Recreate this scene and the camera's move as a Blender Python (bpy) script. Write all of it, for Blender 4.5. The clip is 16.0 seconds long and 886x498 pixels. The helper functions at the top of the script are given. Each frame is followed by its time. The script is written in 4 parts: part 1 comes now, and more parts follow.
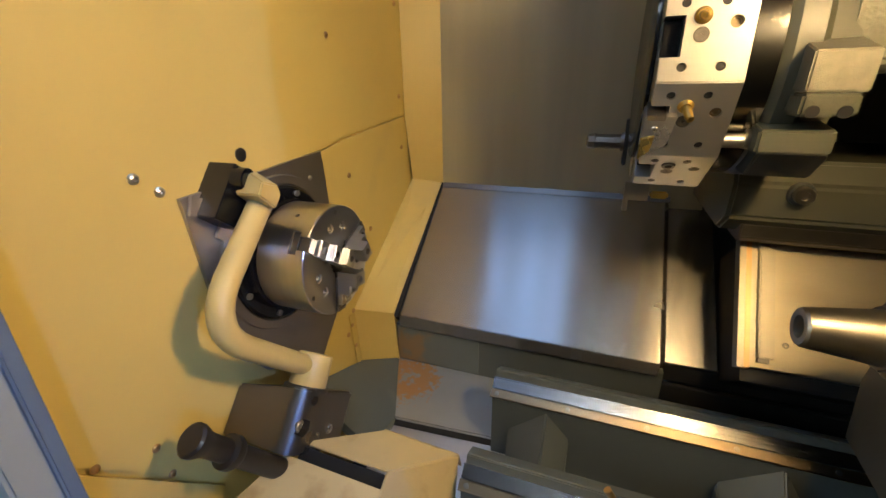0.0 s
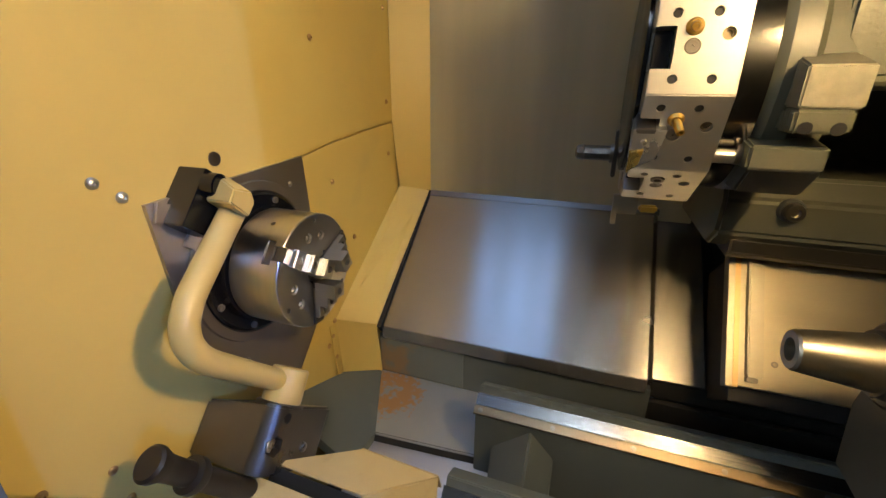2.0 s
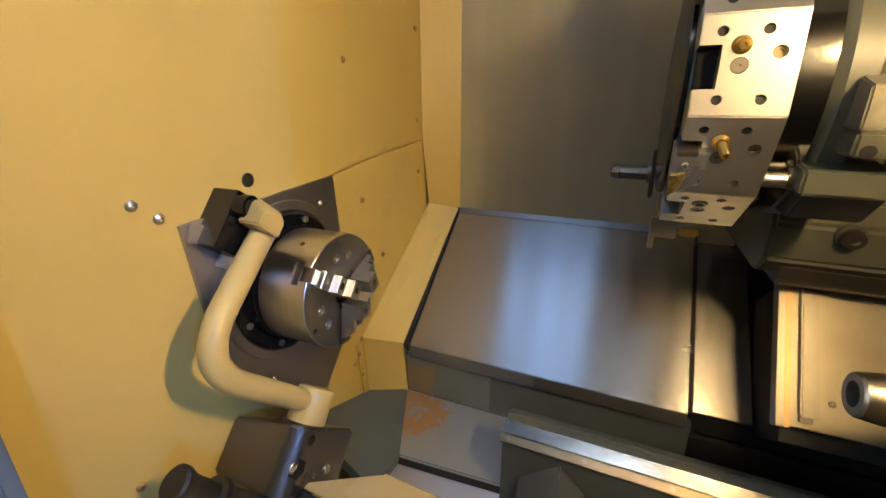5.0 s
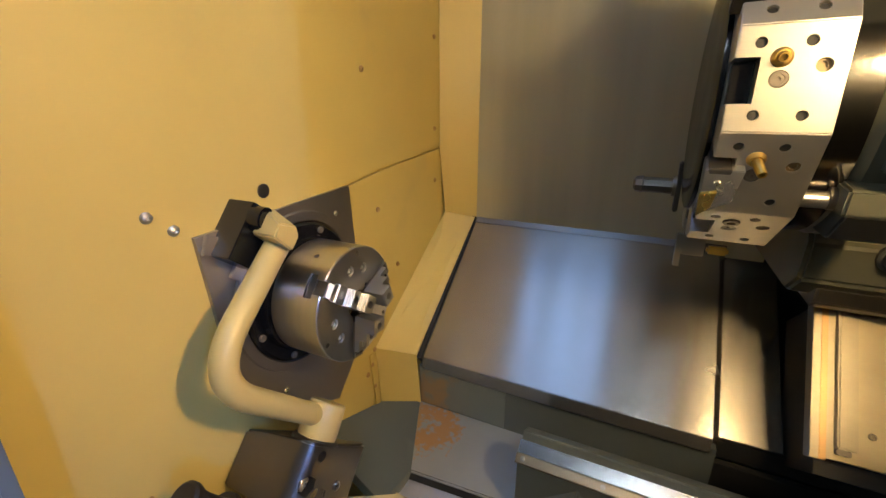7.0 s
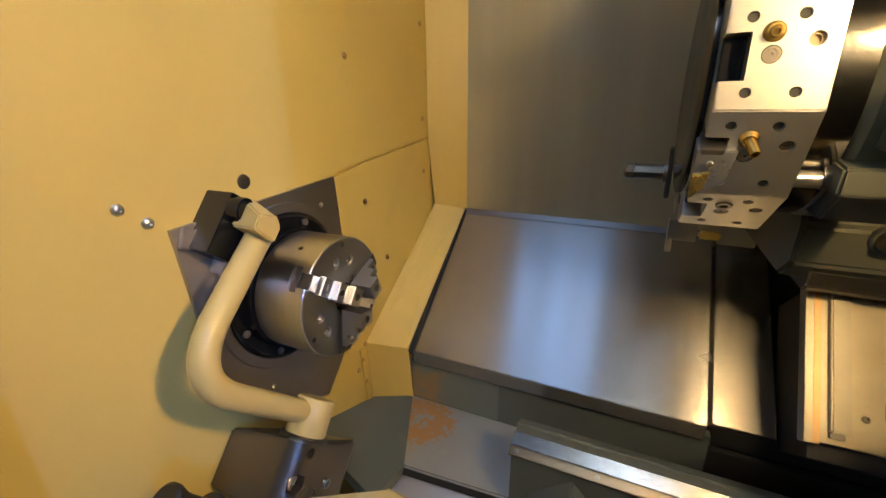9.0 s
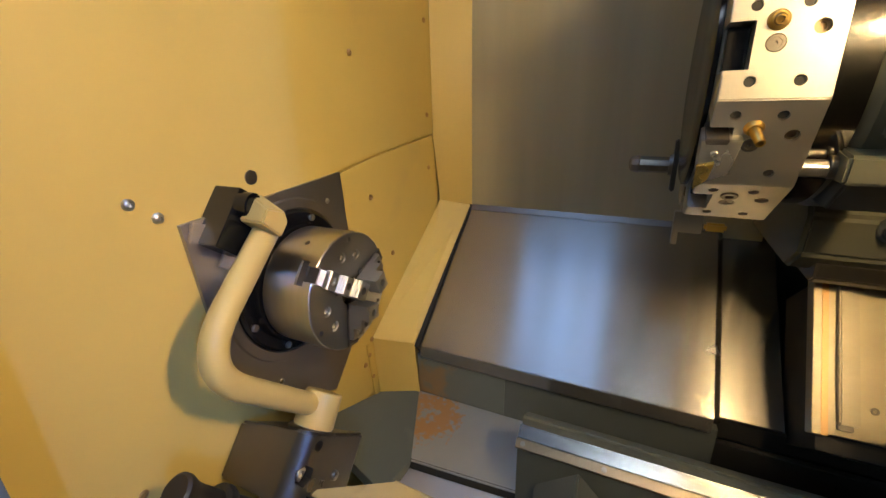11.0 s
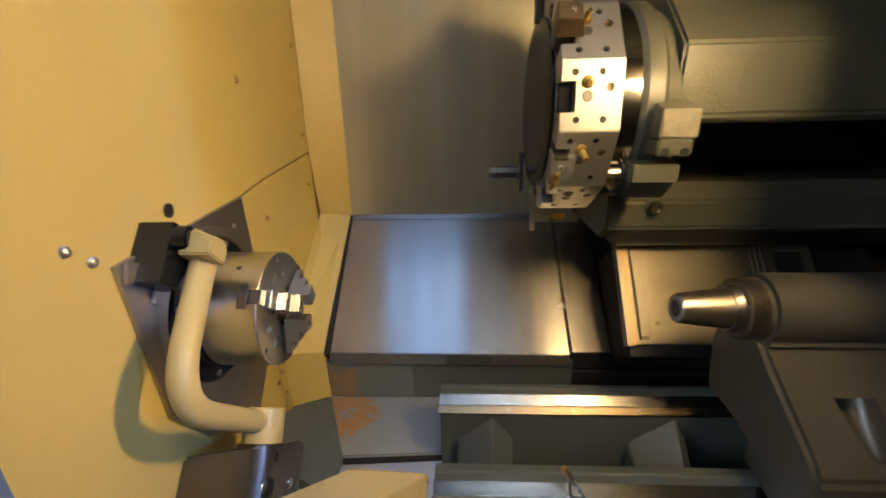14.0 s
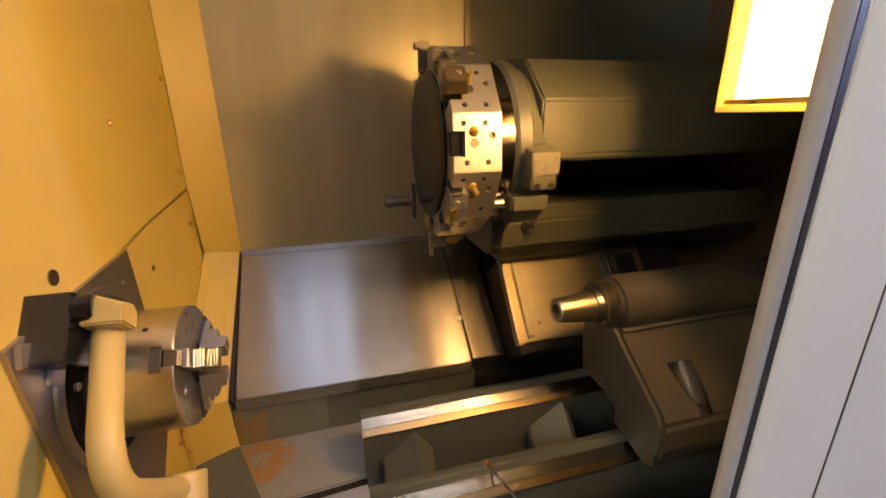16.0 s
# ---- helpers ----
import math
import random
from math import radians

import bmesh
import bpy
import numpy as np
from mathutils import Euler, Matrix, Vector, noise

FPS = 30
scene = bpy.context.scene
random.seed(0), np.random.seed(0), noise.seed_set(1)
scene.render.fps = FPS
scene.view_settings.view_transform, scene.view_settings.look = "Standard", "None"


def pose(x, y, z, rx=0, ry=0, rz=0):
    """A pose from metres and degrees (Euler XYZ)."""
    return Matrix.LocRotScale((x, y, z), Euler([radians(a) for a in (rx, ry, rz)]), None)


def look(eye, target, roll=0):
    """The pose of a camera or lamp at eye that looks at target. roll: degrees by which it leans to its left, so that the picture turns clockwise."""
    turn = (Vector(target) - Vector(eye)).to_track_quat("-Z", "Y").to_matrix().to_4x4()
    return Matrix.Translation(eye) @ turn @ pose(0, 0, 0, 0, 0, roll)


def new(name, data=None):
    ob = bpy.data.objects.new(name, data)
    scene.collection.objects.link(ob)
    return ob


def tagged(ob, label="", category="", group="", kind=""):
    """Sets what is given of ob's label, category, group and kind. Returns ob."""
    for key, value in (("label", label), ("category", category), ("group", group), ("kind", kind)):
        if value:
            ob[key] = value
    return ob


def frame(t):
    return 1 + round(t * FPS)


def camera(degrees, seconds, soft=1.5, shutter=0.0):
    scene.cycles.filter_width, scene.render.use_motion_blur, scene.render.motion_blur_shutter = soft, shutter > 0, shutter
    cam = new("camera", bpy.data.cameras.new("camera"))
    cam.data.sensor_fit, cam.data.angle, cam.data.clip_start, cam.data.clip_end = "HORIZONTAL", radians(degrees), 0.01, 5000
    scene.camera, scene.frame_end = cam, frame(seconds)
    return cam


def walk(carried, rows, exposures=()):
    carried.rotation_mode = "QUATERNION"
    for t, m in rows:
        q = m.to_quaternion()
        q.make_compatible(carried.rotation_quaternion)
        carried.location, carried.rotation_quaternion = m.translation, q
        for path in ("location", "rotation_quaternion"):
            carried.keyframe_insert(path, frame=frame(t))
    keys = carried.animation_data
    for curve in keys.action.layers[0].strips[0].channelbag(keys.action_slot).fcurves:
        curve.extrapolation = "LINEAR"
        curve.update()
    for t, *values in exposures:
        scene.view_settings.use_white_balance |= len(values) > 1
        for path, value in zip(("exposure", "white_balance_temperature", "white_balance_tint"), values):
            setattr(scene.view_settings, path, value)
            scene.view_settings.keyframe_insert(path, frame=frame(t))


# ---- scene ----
cam = camera(93.5, 16.0, shutter=0.5)
PATH = [
    (0, (-0.229, 0.154, 1.331), (-0.891, 1.889, 0.589), -1.1),
    (0.5, (-0.223, 0.167, 1.332), (-0.852, 1.918, 0.6), -0.5),
    (1, (-0.225, 0.177, 1.33), (-0.842, 1.936, 0.606), -0.1),
    (1.5, (-0.227, 0.18, 1.33), (-0.842, 1.942, 0.612), 0.2),
    (2, (-0.226, 0.183, 1.331), (-0.851, 1.942, 0.614), 0.3),
    (2.5, (-0.224, 0.184, 1.331), (-0.867, 1.938, 0.616), 0.2),
    (3, (-0.225, 0.181, 1.328), (-0.885, 1.931, 0.62), 0.2),
    (3.5, (-0.225, 0.181, 1.327), (-0.907, 1.925, 0.626), -0.0),
    (4, (-0.226, 0.189, 1.331), (-0.931, 1.929, 0.643), -0.2),
    (6.5, (-0.239, 0.208, 1.349), (-1.066, 1.913, 0.709), -0.0),
    (7, (-0.241, 0.217, 1.35), (-1.07, 1.919, 0.708), -0.0),
    (7.5, (-0.239, 0.224, 1.347), (-1.057, 1.93, 0.699), -0.0),
    (8, (-0.238, 0.228, 1.341), (-1.041, 1.938, 0.685), -0.2),
    (8.5, (-0.241, 0.229, 1.338), (-1.036, 1.942, 0.681), -0.4),
    (9, (-0.24, 0.231, 1.337), (-1.036, 1.941, 0.674), -0.7),
    (11.5, (-0.237, 0.225, 1.331), (-1.058, 1.921, 0.662), -1.4),
    (12, (-0.238, 0.225, 1.331), (-1.026, 1.937, 0.662), -1.3),
    (12.5, (-0.24, 0.216, 1.334), (-0.949, 1.963, 0.667), -1.4),
    (13, (-0.251, 0.175, 1.345), (-0.812, 1.976, 0.68), -1.3),
    (13.5, (-0.285, 0.121, 1.36), (-0.647, 1.972, 0.694), -1.4),
    (14, (-0.326, 0.087, 1.372), (-0.418, 1.971, 0.708), -1.2),
    (14.5, (-0.359, 0.073, 1.377), (-0.163, 1.922, 0.639), -1.1),
    (15, (-0.373, 0.07, 1.39), (0.048, 1.857, 0.595), -3.1),
    (15.5, (-0.383, 0.056, 1.406), (0.13, 1.85, 0.688), -2.2),
    (16, (-0.393, 0.04, 1.428), (0.104, 1.875, 0.807), -0.7),
]
EXPOSURES = [(0.0, -0.07, 6500, 10), (14.0, -0.04, 6500, 10), (14.6, 0.08, 6700, 11), (15.0, 0.08, 7500, 15), (15.4, 0.03, 9300, 21), (16.0, 0.02, 11000, 27)]
walk(cam, [(t, look(eye, target, roll)) for t, eye, target, roll in PATH], EXPOSURES)

# ---- world and lights ----
world = bpy.data.worlds.new("workshop_daylight")
scene.world = world
world.use_nodes = True
wt = world.node_tree
sky = wt.nodes.new("ShaderNodeTexSky")
sky.sky_type, sky.sun_disc = "NISHITA", False
sky.sun_elevation, sky.sun_rotation = radians(35), radians(200)
wt.links.new(sky.outputs[0], wt.nodes["Background"].inputs[0])
wt.nodes["Background"].inputs[1].default_value = 0.007
LAMP_POWER = 590.0
GLASS_POWER = 4.0
TUBE_POWER = 4.0
FRONT_POWER = 75.0
SIDE_POWER = 4200.0
FAR_POWER = 25.0
LEFT_FILL_POWER = 105.0
LAMP_TINT = (1.0, 0.69, 0.325, 1)


# ---- materials ----
def material(name, base, rough=0.5, metal=0.0, spread=0.12, scale=8.0, stretch=(1, 1, 1), grain=60.0, bump=0.05,
             rough_spread=0.12, stain=None, stain_at=0.6, stain_scale=3.0, coat=0.0, stain_from=None):
    """Paint or metal with a slow colour drift, a fine grain, uneven gloss and, if asked for, stains."""
    m = bpy.data.materials.new(name)
    m.use_nodes = True
    nt = m.node_tree
    n, link = nt.nodes, nt.links.new
    b = n["Principled BSDF"]
    at = n.new("ShaderNodeTexCoord")
    mp = n.new("ShaderNodeMapping")
    mp.inputs["Scale"].default_value = stretch
    link(at.outputs["Object"], mp.inputs[0])
    slow = n.new("ShaderNodeTexNoise")
    slow.inputs["Scale"].default_value, slow.inputs["Detail"].default_value = scale, 6
    link(mp.outputs[0], slow.inputs[0])
    fine = n.new("ShaderNodeTexNoise")
    fine.inputs["Scale"].default_value, fine.inputs["Detail"].default_value = grain, 4
    link(mp.outputs[0], fine.inputs[0])
    mix = n.new("ShaderNodeMix")
    mix.data_type = "RGBA"
    mix.inputs[6].default_value = (*[c * (1 - spread) for c in base], 1)
    mix.inputs[7].default_value = (*[min(1, c * (1 + spread)) for c in base], 1)
    link(slow.outputs[0], mix.inputs[0])
    colour = mix.outputs[2]
    if stain:
        blot = n.new("ShaderNodeTexNoise")
        blot.inputs["Scale"].default_value, blot.inputs["Detail"].default_value = stain_scale, 8
        link(at.outputs["Object"], blot.inputs[0])
        ramp = n.new("ShaderNodeMapRange")
        ramp.inputs[1].default_value, ramp.inputs[2].default_value, ramp.inputs[4].default_value = stain_at, stain_at + 0.16, 0.8
        level = blot.outputs[0]
        if stain_from:
            # the stain gathers about one place and thins out round it
            far = n.new("ShaderNodeVectorMath")
            far.operation = "DISTANCE"
            far.inputs[1].default_value = stain_from[:3]
            link(at.outputs["Object"], far.inputs[0])
            fade = n.new("ShaderNodeMath")
            fade.operation, fade.inputs[1].default_value = "MULTIPLY_ADD", -stain_from[3]
            span = far.outputs["Value"]
            if len(stain_from) > 4:
                # a ring of stain at that radius
                off = n.new("ShaderNodeMath")
                off.operation, off.inputs[1].default_value = "SUBTRACT", stain_from[4]
                link(span, off.inputs[0])
                size = n.new("ShaderNodeMath")
                size.operation = "ABSOLUTE"
                link(off.outputs[0], size.inputs[0])
                span = size.outputs[0]
            link(span, fade.inputs[0])
            link(level, fade.inputs[2])
            level = fade.outputs[0]
        link(level, ramp.inputs[0])
        mix2 = n.new("ShaderNodeMix")
        mix2.data_type = "RGBA"
        mix2.inputs[7].default_value = (*stain, 1)
        link(ramp.outputs[0], mix2.inputs[0])
        link(colour, mix2.inputs[6])
        colour = mix2.outputs[2]
    link(colour, b.inputs["Base Color"])
    rr = n.new("ShaderNodeMapRange")
    rr.inputs[3].default_value, rr.inputs[4].default_value = max(0.03, rough - rough_spread), min(1, rough + rough_spread)
    link(slow.outputs[0], rr.inputs[0])
    link(rr.outputs[0], b.inputs["Roughness"])
    b.inputs["Metallic"].default_value = metal
    b.inputs["Coat Weight"].default_value = coat
    bp = n.new("ShaderNodeBump")
    bp.inputs["Strength"].default_value, bp.inputs["Distance"].default_value = bump, 0.002
    link(fine.outputs[0], bp.inputs["Height"])
    link(bp.outputs[0], b.inputs["Normal"])
    return m


def glow(name, colour, strength):
    m = bpy.data.materials.new(name)
    m.use_nodes = True
    b = m.node_tree.nodes["Principled BSDF"]
    b.inputs["Base Color"].default_value = (0.9, 0.85, 0.7, 1)
    b.inputs["Emission Color"].default_value = colour
    b.inputs["Emission Strength"].default_value = strength
    return m


CREAM = material("cream_paint", (0.645, 0.480, 0.140), 0.42, 0, 0.11, 5, grain=180, bump=0.04, stain=(0.50, 0.37, 0.15), stain_at=0.60, stain_scale=4)
CREAM_TUBE = material("cream_tube_paint", (0.57, 0.435, 0.165), 0.35, 0, 0.05, 9, grain=120, bump=0.03)
GREY = material("grey_green_paint", (0.088, 0.102, 0.098), 0.4, 0, 0.12, 6, grain=90, bump=0.06, stain=(0.15, 0.155, 0.13), stain_at=0.66, stain_scale=7)
CAST = material("painted_casting", (0.084, 0.086, 0.062), 0.40, 0, 0.14, 7, grain=150, bump=0.16)
# dark grey paint, deepened to take in the shade on the tailstock
TAIL_SHADED = material("shaded_tailstock_paint", (0.050, 0.046, 0.038), 0.4, 0, 0.14, 6, grain=90, bump=0.06, stain=(0.08, 0.075, 0.06), stain_at=0.64, stain_scale=8)
DARK = material("dark_paint", (0.045, 0.05, 0.05), 0.45, 0, 0.2, 7, grain=90, bump=0.08)
STEEL = material("brushed_steel_cover", (0.36, 0.345, 0.32), 0.25, 0.85, 0.22, 4.5, (0.35, 1, 1), 140, 0.05, 0.08, stain=(0.22, 0.19, 0.16), stain_at=0.53, stain_scale=330, stain_from=(-0.12, 0.98, 0.82, 1.3))
SHEET = material("steel_back_sheet", (0.49, 0.468, 0.335), 0.40, 0.35, 0.22, 3, (5, 5, 0.35), 120, 0.04, 0.10)
GROUND_STEEL = material("ground_steel", (0.60, 0.58, 0.54), 0.28, 1, 0.08, 10, (1, 1, 1), 220, 0.04, 0.06)
TURRET = material("turret_steel", (0.56, 0.54, 0.50), 0.40, 1, 0.06, 12, (1, 1, 4), 200, 0.05, 0.05)
CHUCK = material("chuck_steel", (0.62, 0.595, 0.56), 0.29, 1, 0.08, 14, (8, 0.12, 0.12), 160, 0.03, 0.03)
OILED = material("oiled_bright_steel", (0.40, 0.36, 0.28), 0.38, 1, 0.14, 14, (1, 3, 3), 160, 0.05)
RAIL = material("rail_steel", (0.22, 0.22, 0.215), 0.24, 1, 0.1, 9, (0.3, 1, 1), 150, 0.05, 0.06)
JAW_STEEL = material("jaw_steel", (0.42, 0.405, 0.37), 0.44, 1, 0.15, 30, grain=200, bump=0.06)
FRAME = material("grey_frame_paint", (0.26, 0.29, 0.29), 0.5, 0, 0.06, 6, grain=120, bump=0.04)
# dark brown puts the shade of the unlit end into the wall colour
SHADED_WALL = material("shaded_wall_brown", (0.075, 0.050, 0.030), 0.45, 0, 0.15, 6, grain=90, bump=0.06)
DULL = material("dull_steel", (0.21, 0.195, 0.175), 0.38, 1, 0.2, 10, grain=120, bump=0.08)
PLATE = material("plate_steel", (0.40, 0.36, 0.31), 0.45, 1, 0.25, 6, grain=120, bump=0.06)
RUSTY = material("rusted_steel", (0.36, 0.385, 0.41), 0.36, 0.5, 0.2, 6, grain=90, bump=0.1, stain=(0.52, 0.26, 0.06), stain_at=0.24, stain_scale=85, stain_from=(-0.612, 0.898, 0.66, 7.0, 0.042))
RUSTY_FACE = material("rusted_paint", (0.13, 0.15, 0.145), 0.42, 0, 0.2, 6, grain=90, bump=0.1, stain=(0.24, 0.15, 0.06), stain_at=0.28, stain_scale=22, stain_from=(-0.64, 0.955, 0.71, 3.0))
BLACK = material("black_plastic", (0.006, 0.006, 0.007), 0.2, 0, 0.2, 10, grain=100, bump=0.03)
# near-black: stands for shade in gaps, slots and holes, also for rubber
SHADOW_GAP = material("shade_and_rubber_black", (0.01, 0.01, 0.01), 0.6, 0, 0.2, 10)
BRASS = material("brass", (0.62, 0.42, 0.12), 0.3, 1, 0.15, 30, grain=200, bump=0.04)
GOLD = material("coated_insert", (0.75, 0.50, 0.12), 0.3, 1, 0.1, 30)
WORN = material("oily_brown_steel", (0.20, 0.155, 0.10), 0.34, 1, 0.15, 14, (0.3, 1, 1), 150, 0.05)
CHUTE = material("grimy_cream_paint", (0.48, 0.375, 0.18), 0.42, 0, 0.14, 12, grain=120, bump=0.08, stain=(0.30, 0.20, 0.08), stain_at=0.52, stain_scale=16)
HOSE = material("oily_hose_rubber", (0.014, 0.011, 0.009), 0.42, 0, 0.2, 20, grain=120, bump=0.06)
CASTING = material("brown_steel_casting", (0.165, 0.148, 0.122), 0.31, 0.9, 0.18, 10, grain=140, bump=0.06)
HAMMERED = material("hammered_casting", (0.100, 0.100, 0.071), 0.38, 0.2, 0.12, 9, grain=200, bump=0.6)
BRONZE = material("bronze_strip", (0.55, 0.36, 0.18), 0.35, 1, 0.12, 20)
SPARKLE = material("rough_cast_face", (0.22, 0.205, 0.155), 0.42, 0.5, 0.35, 90, grain=520, bump=0.3)
RUBBER = material("grey_rubber_seal", (0.42, 0.42, 0.42), 0.6, 0, 0.08, 10)
DOOR = material("white_door_paint", (0.84, 0.85, 0.84), 0.35, 0, 0.03, 5, grain=150, bump=0.02)
CONCRETE = material("concrete", (0.10, 0.10, 0.095), 0.8, 0, 0.15, 3, grain=30, bump=0.2)
LIGHT = glow("lamp_glass", LAMP_TINT, GLASS_POWER)
BULB = glow("lamp_core", LAMP_TINT, LAMP_POWER)
COOL = glow("cool_light_tube", (0.30, 0.50, 1.0, 1), TUBE_POWER)
COOL_FRONT = glow("front_light_tube", (0.72, 0.86, 1.0, 1), FRONT_POWER)
FILL_LEFT = glow("left_fill_tube", (0.74, 0.90, 1.0, 1), LEFT_FILL_POWER)
COOL_SIDE = glow("side_light_tube", (0.14, 0.33, 1.0, 1), SIDE_POWER)
COOL_FAR = glow("far_light_tube", (0.62, 0.85, 1.0, 1), FAR_POWER)


def brushed(m, amount):
    """Stretches the gloss of m across its brushing, along the u of its map."""
    nt = m.node_tree
    tg = nt.nodes.new("ShaderNodeTangent")
    tg.direction_type, tg.uv_map = "UV_MAP", "brushing"
    b = nt.nodes["Principled BSDF"]
    b.inputs["Anisotropic"].default_value = amount
    nt.links.new(tg.outputs[0], b.inputs["Tangent"])


brushed(STEEL, 0.85)
ring_grain = CHUCK.node_tree.nodes.new("ShaderNodeTangent")
ring_grain.direction_type, ring_grain.axis = "RADIAL", "X"
CHUCK.node_tree.nodes["Principled BSDF"].inputs["Anisotropic"].default_value = 0.35
CHUCK.node_tree.links.new(ring_grain.outputs[0], CHUCK.node_tree.nodes["Principled BSDF"].inputs["Tangent"])


# ---- building helpers ----
def shaped(bm, bevel=0.0, seg=2):
    bmesh.ops.remove_doubles(bm, verts=bm.verts[:], dist=1e-6)
    bmesh.ops.recalc_face_normals(bm, faces=bm.faces[:])
    if bevel:
        sharp = [e for e in bm.edges if len(e.link_faces) == 2 and e.calc_face_angle() > 0.5]
        bmesh.ops.bevel(bm, geom=sharp, offset=bevel, segments=seg, affect="EDGES", clamp_overlap=True)
    return bm


def mesh_of(name, bm, mat):
    me = bpy.data.meshes.new(name)
    bm.to_mesh(me)
    bm.free()
    me.materials.append(mat)
    if mat is STEEL:
        uv = me.uv_layers.new(name="brushing")
        for lp in me.loops:
            co = me.vertices[lp.vertex_index].co
            uv.data[lp.index].uv = (co.y + co.z, co.x)
    me.polygons.foreach_set("use_smooth", [True] * len(me.polygons))
    me.set_sharp_from_angle(angle=radians(26))
    return me


def part(name, bm, mat, parent=None, label=""):
    ob = new(name, mesh_of(name, bm, mat))
    if parent:
        ob.parent = parent
        ob.matrix_parent_inverse = Matrix.Translation(-home(parent))
    return tagged(ob, label)


def home(ob):
    return ob.location.copy() if ob.type == "EMPTY" else Vector()


def thing(name, base, label, category, group="", kind=""):
    ob = new(name)
    ob.empty_display_size = 0.02
    ob.location = base
    return tagged(ob, label, category, group, kind)


def solo(name, bm, mat, label, category="", group="", kind=""):
    return tagged(part(name, bm, mat), label, category, group, kind)


def box(x0, x1, y0, y1, z0, z1, bevel=0.0015):
    bm = bmesh.new()
    bmesh.ops.create_cube(bm, size=1)
    for v in bm.verts:
        v.co = ((x0 + x1) / 2 + v.co.x * (x1 - x0), (y0 + y1) / 2 + v.co.y * (y1 - y0), (z0 + z1) / 2 + v.co.z * (z1 - z0))
    return shaped(bm, bevel)


def block(m, size, bevel=0.0015):
    """A box of that size about the pose m."""
    bm = bmesh.new()
    bmesh.ops.create_cube(bm, size=1)
    for v in bm.verts:
        v.co = m @ Vector((v.co.x * size[0], v.co.y * size[1], v.co.z * size[2]))
    return shaped(bm, bevel)


def prism_x(poly, x0, x1, bevel=0.0015):
    """A polygon of (y, z) drawn out along x."""
    bm = bmesh.new()
    a = [bm.verts.new((x0, y, z)) for y, z in poly]
    b = [bm.verts.new((x1, y, z)) for y, z in poly]
    bm.faces.new(a)
    bm.faces.new(b[::-1])
    for i in range(len(poly)):
        j = (i + 1) % len(poly)
        bm.faces.new((a[i], b[i], b[j], a[j]))
    return shaped(bm, bevel)


def slab(corners, depth, bevel=0.0008):
    """A plate with those outer corners, thick along depth."""
    bm = bmesh.new()
    d = Vector(depth)
    a = [bm.verts.new(Vector(c)) for c in corners]
    b = [bm.verts.new(Vector(c) + d) for c in corners]
    bm.faces.new(a)
    bm.faces.new(b[::-1])
    for i in range(len(a)):
        j = (i + 1) % len(a)
        bm.faces.new((a[i], b[i], b[j], a[j]))
    return shaped(bm, bevel)


def turned(p, axis, profile, n=40, bevel=0.0):
    """A turned body: profile of (distance along axis, radius)."""
    bm = bmesh.new()
    q = Vector(axis).normalized().to_track_quat("Z", "Y").to_matrix()
    p = Vector(p)
    rings = []
    for d, r in profile:
        if r < 1e-6:
            rings.append([bm.verts.new(p + q @ Vector((0, 0, d)))])
        else:
            rings.append([bm.verts.new(p + q @ Vector((r * math.cos(2 * math.pi * k / n), r * math.sin(2 * math.pi * k / n), d))) for k in range(n)])
    for a, b in zip(rings, rings[1:]):
        for k in range(n):
            j = (k + 1) % n
            face = [a[k % len(a)], a[j % len(a)], b[j % len(b)], b[k % len(b)]]
            face = list(dict.fromkeys(face))
            if len(face) > 2:
                bm.faces.new(face)
    for r, flip in ((rings[0], True), (rings[-1], False)):
        if len(r) > 2:
            bm.faces.new(r[::-1] if flip else r)
    return shaped(bm, bevel)


def rod(p0, p1, r, r1=None, n=24, bevel=0.0):
    d = Vector(p1) - Vector(p0)
    return turned(p0, d, [(0, r), (d.length, r if r1 is None else r1)], n, bevel)


def tube(points, r, turn=0.0, n=20, steps=8):
    """A round bar along points; corners rounded with the radius turn."""
    pts = [Vector(p) for p in points]
    way = [pts[0]]
    for a, b, c in zip(pts, pts[1:], pts[2:]):
        u, v = (a - b).normalized(), (c - b).normalized()
        reach = min(turn, (a - b).length * 0.49, (c - b).length * 0.49)
        for k in range(steps + 1):
            s = k / steps
            way.append((b + u * reach) * (1 - s) ** 2 + b * 2 * s * (1 - s) + (b + v * reach) * s ** 2)
    way.append(pts[-1])
    bm = bmesh.new()
    rings = []
    side = None
    for i, p in enumerate(way):
        d = (way[min(i + 1, len(way) - 1)] - way[max(i - 1, 0)]).normalized()
        side = d.orthogonal() if side is None else side - d * side.dot(d)
        side.normalize()
        up = d.cross(side)
        rings.append([bm.verts.new(p + r * (side * math.cos(2 * math.pi * k / n) + up * math.sin(2 * math.pi * k / n))) for k in range(n)])
    for a, b in zip(rings, rings[1:]):
        for k in range(n):
            bm.faces.new((a[k], a[(k + 1) % n], b[(k + 1) % n], b[k]))
    bm.faces.new(rings[0][::-1])
    bm.faces.new(rings[-1])
    return shaped(bm)


def hull(points, bevel=0.002):
    """The convex body over those corners."""
    bm = bmesh.new()
    for v in points:
        bm.verts.new(v)
    bmesh.ops.convex_hull(bm, input=bm.verts[:])
    bmesh.ops.delete(bm, geom=[v for v in bm.verts if not v.link_faces], context="VERTS")
    bmesh.ops.dissolve_limit(bm, angle_limit=radians(3), verts=bm.verts[:], edges=bm.edges[:])
    return shaped(bm, bevel)


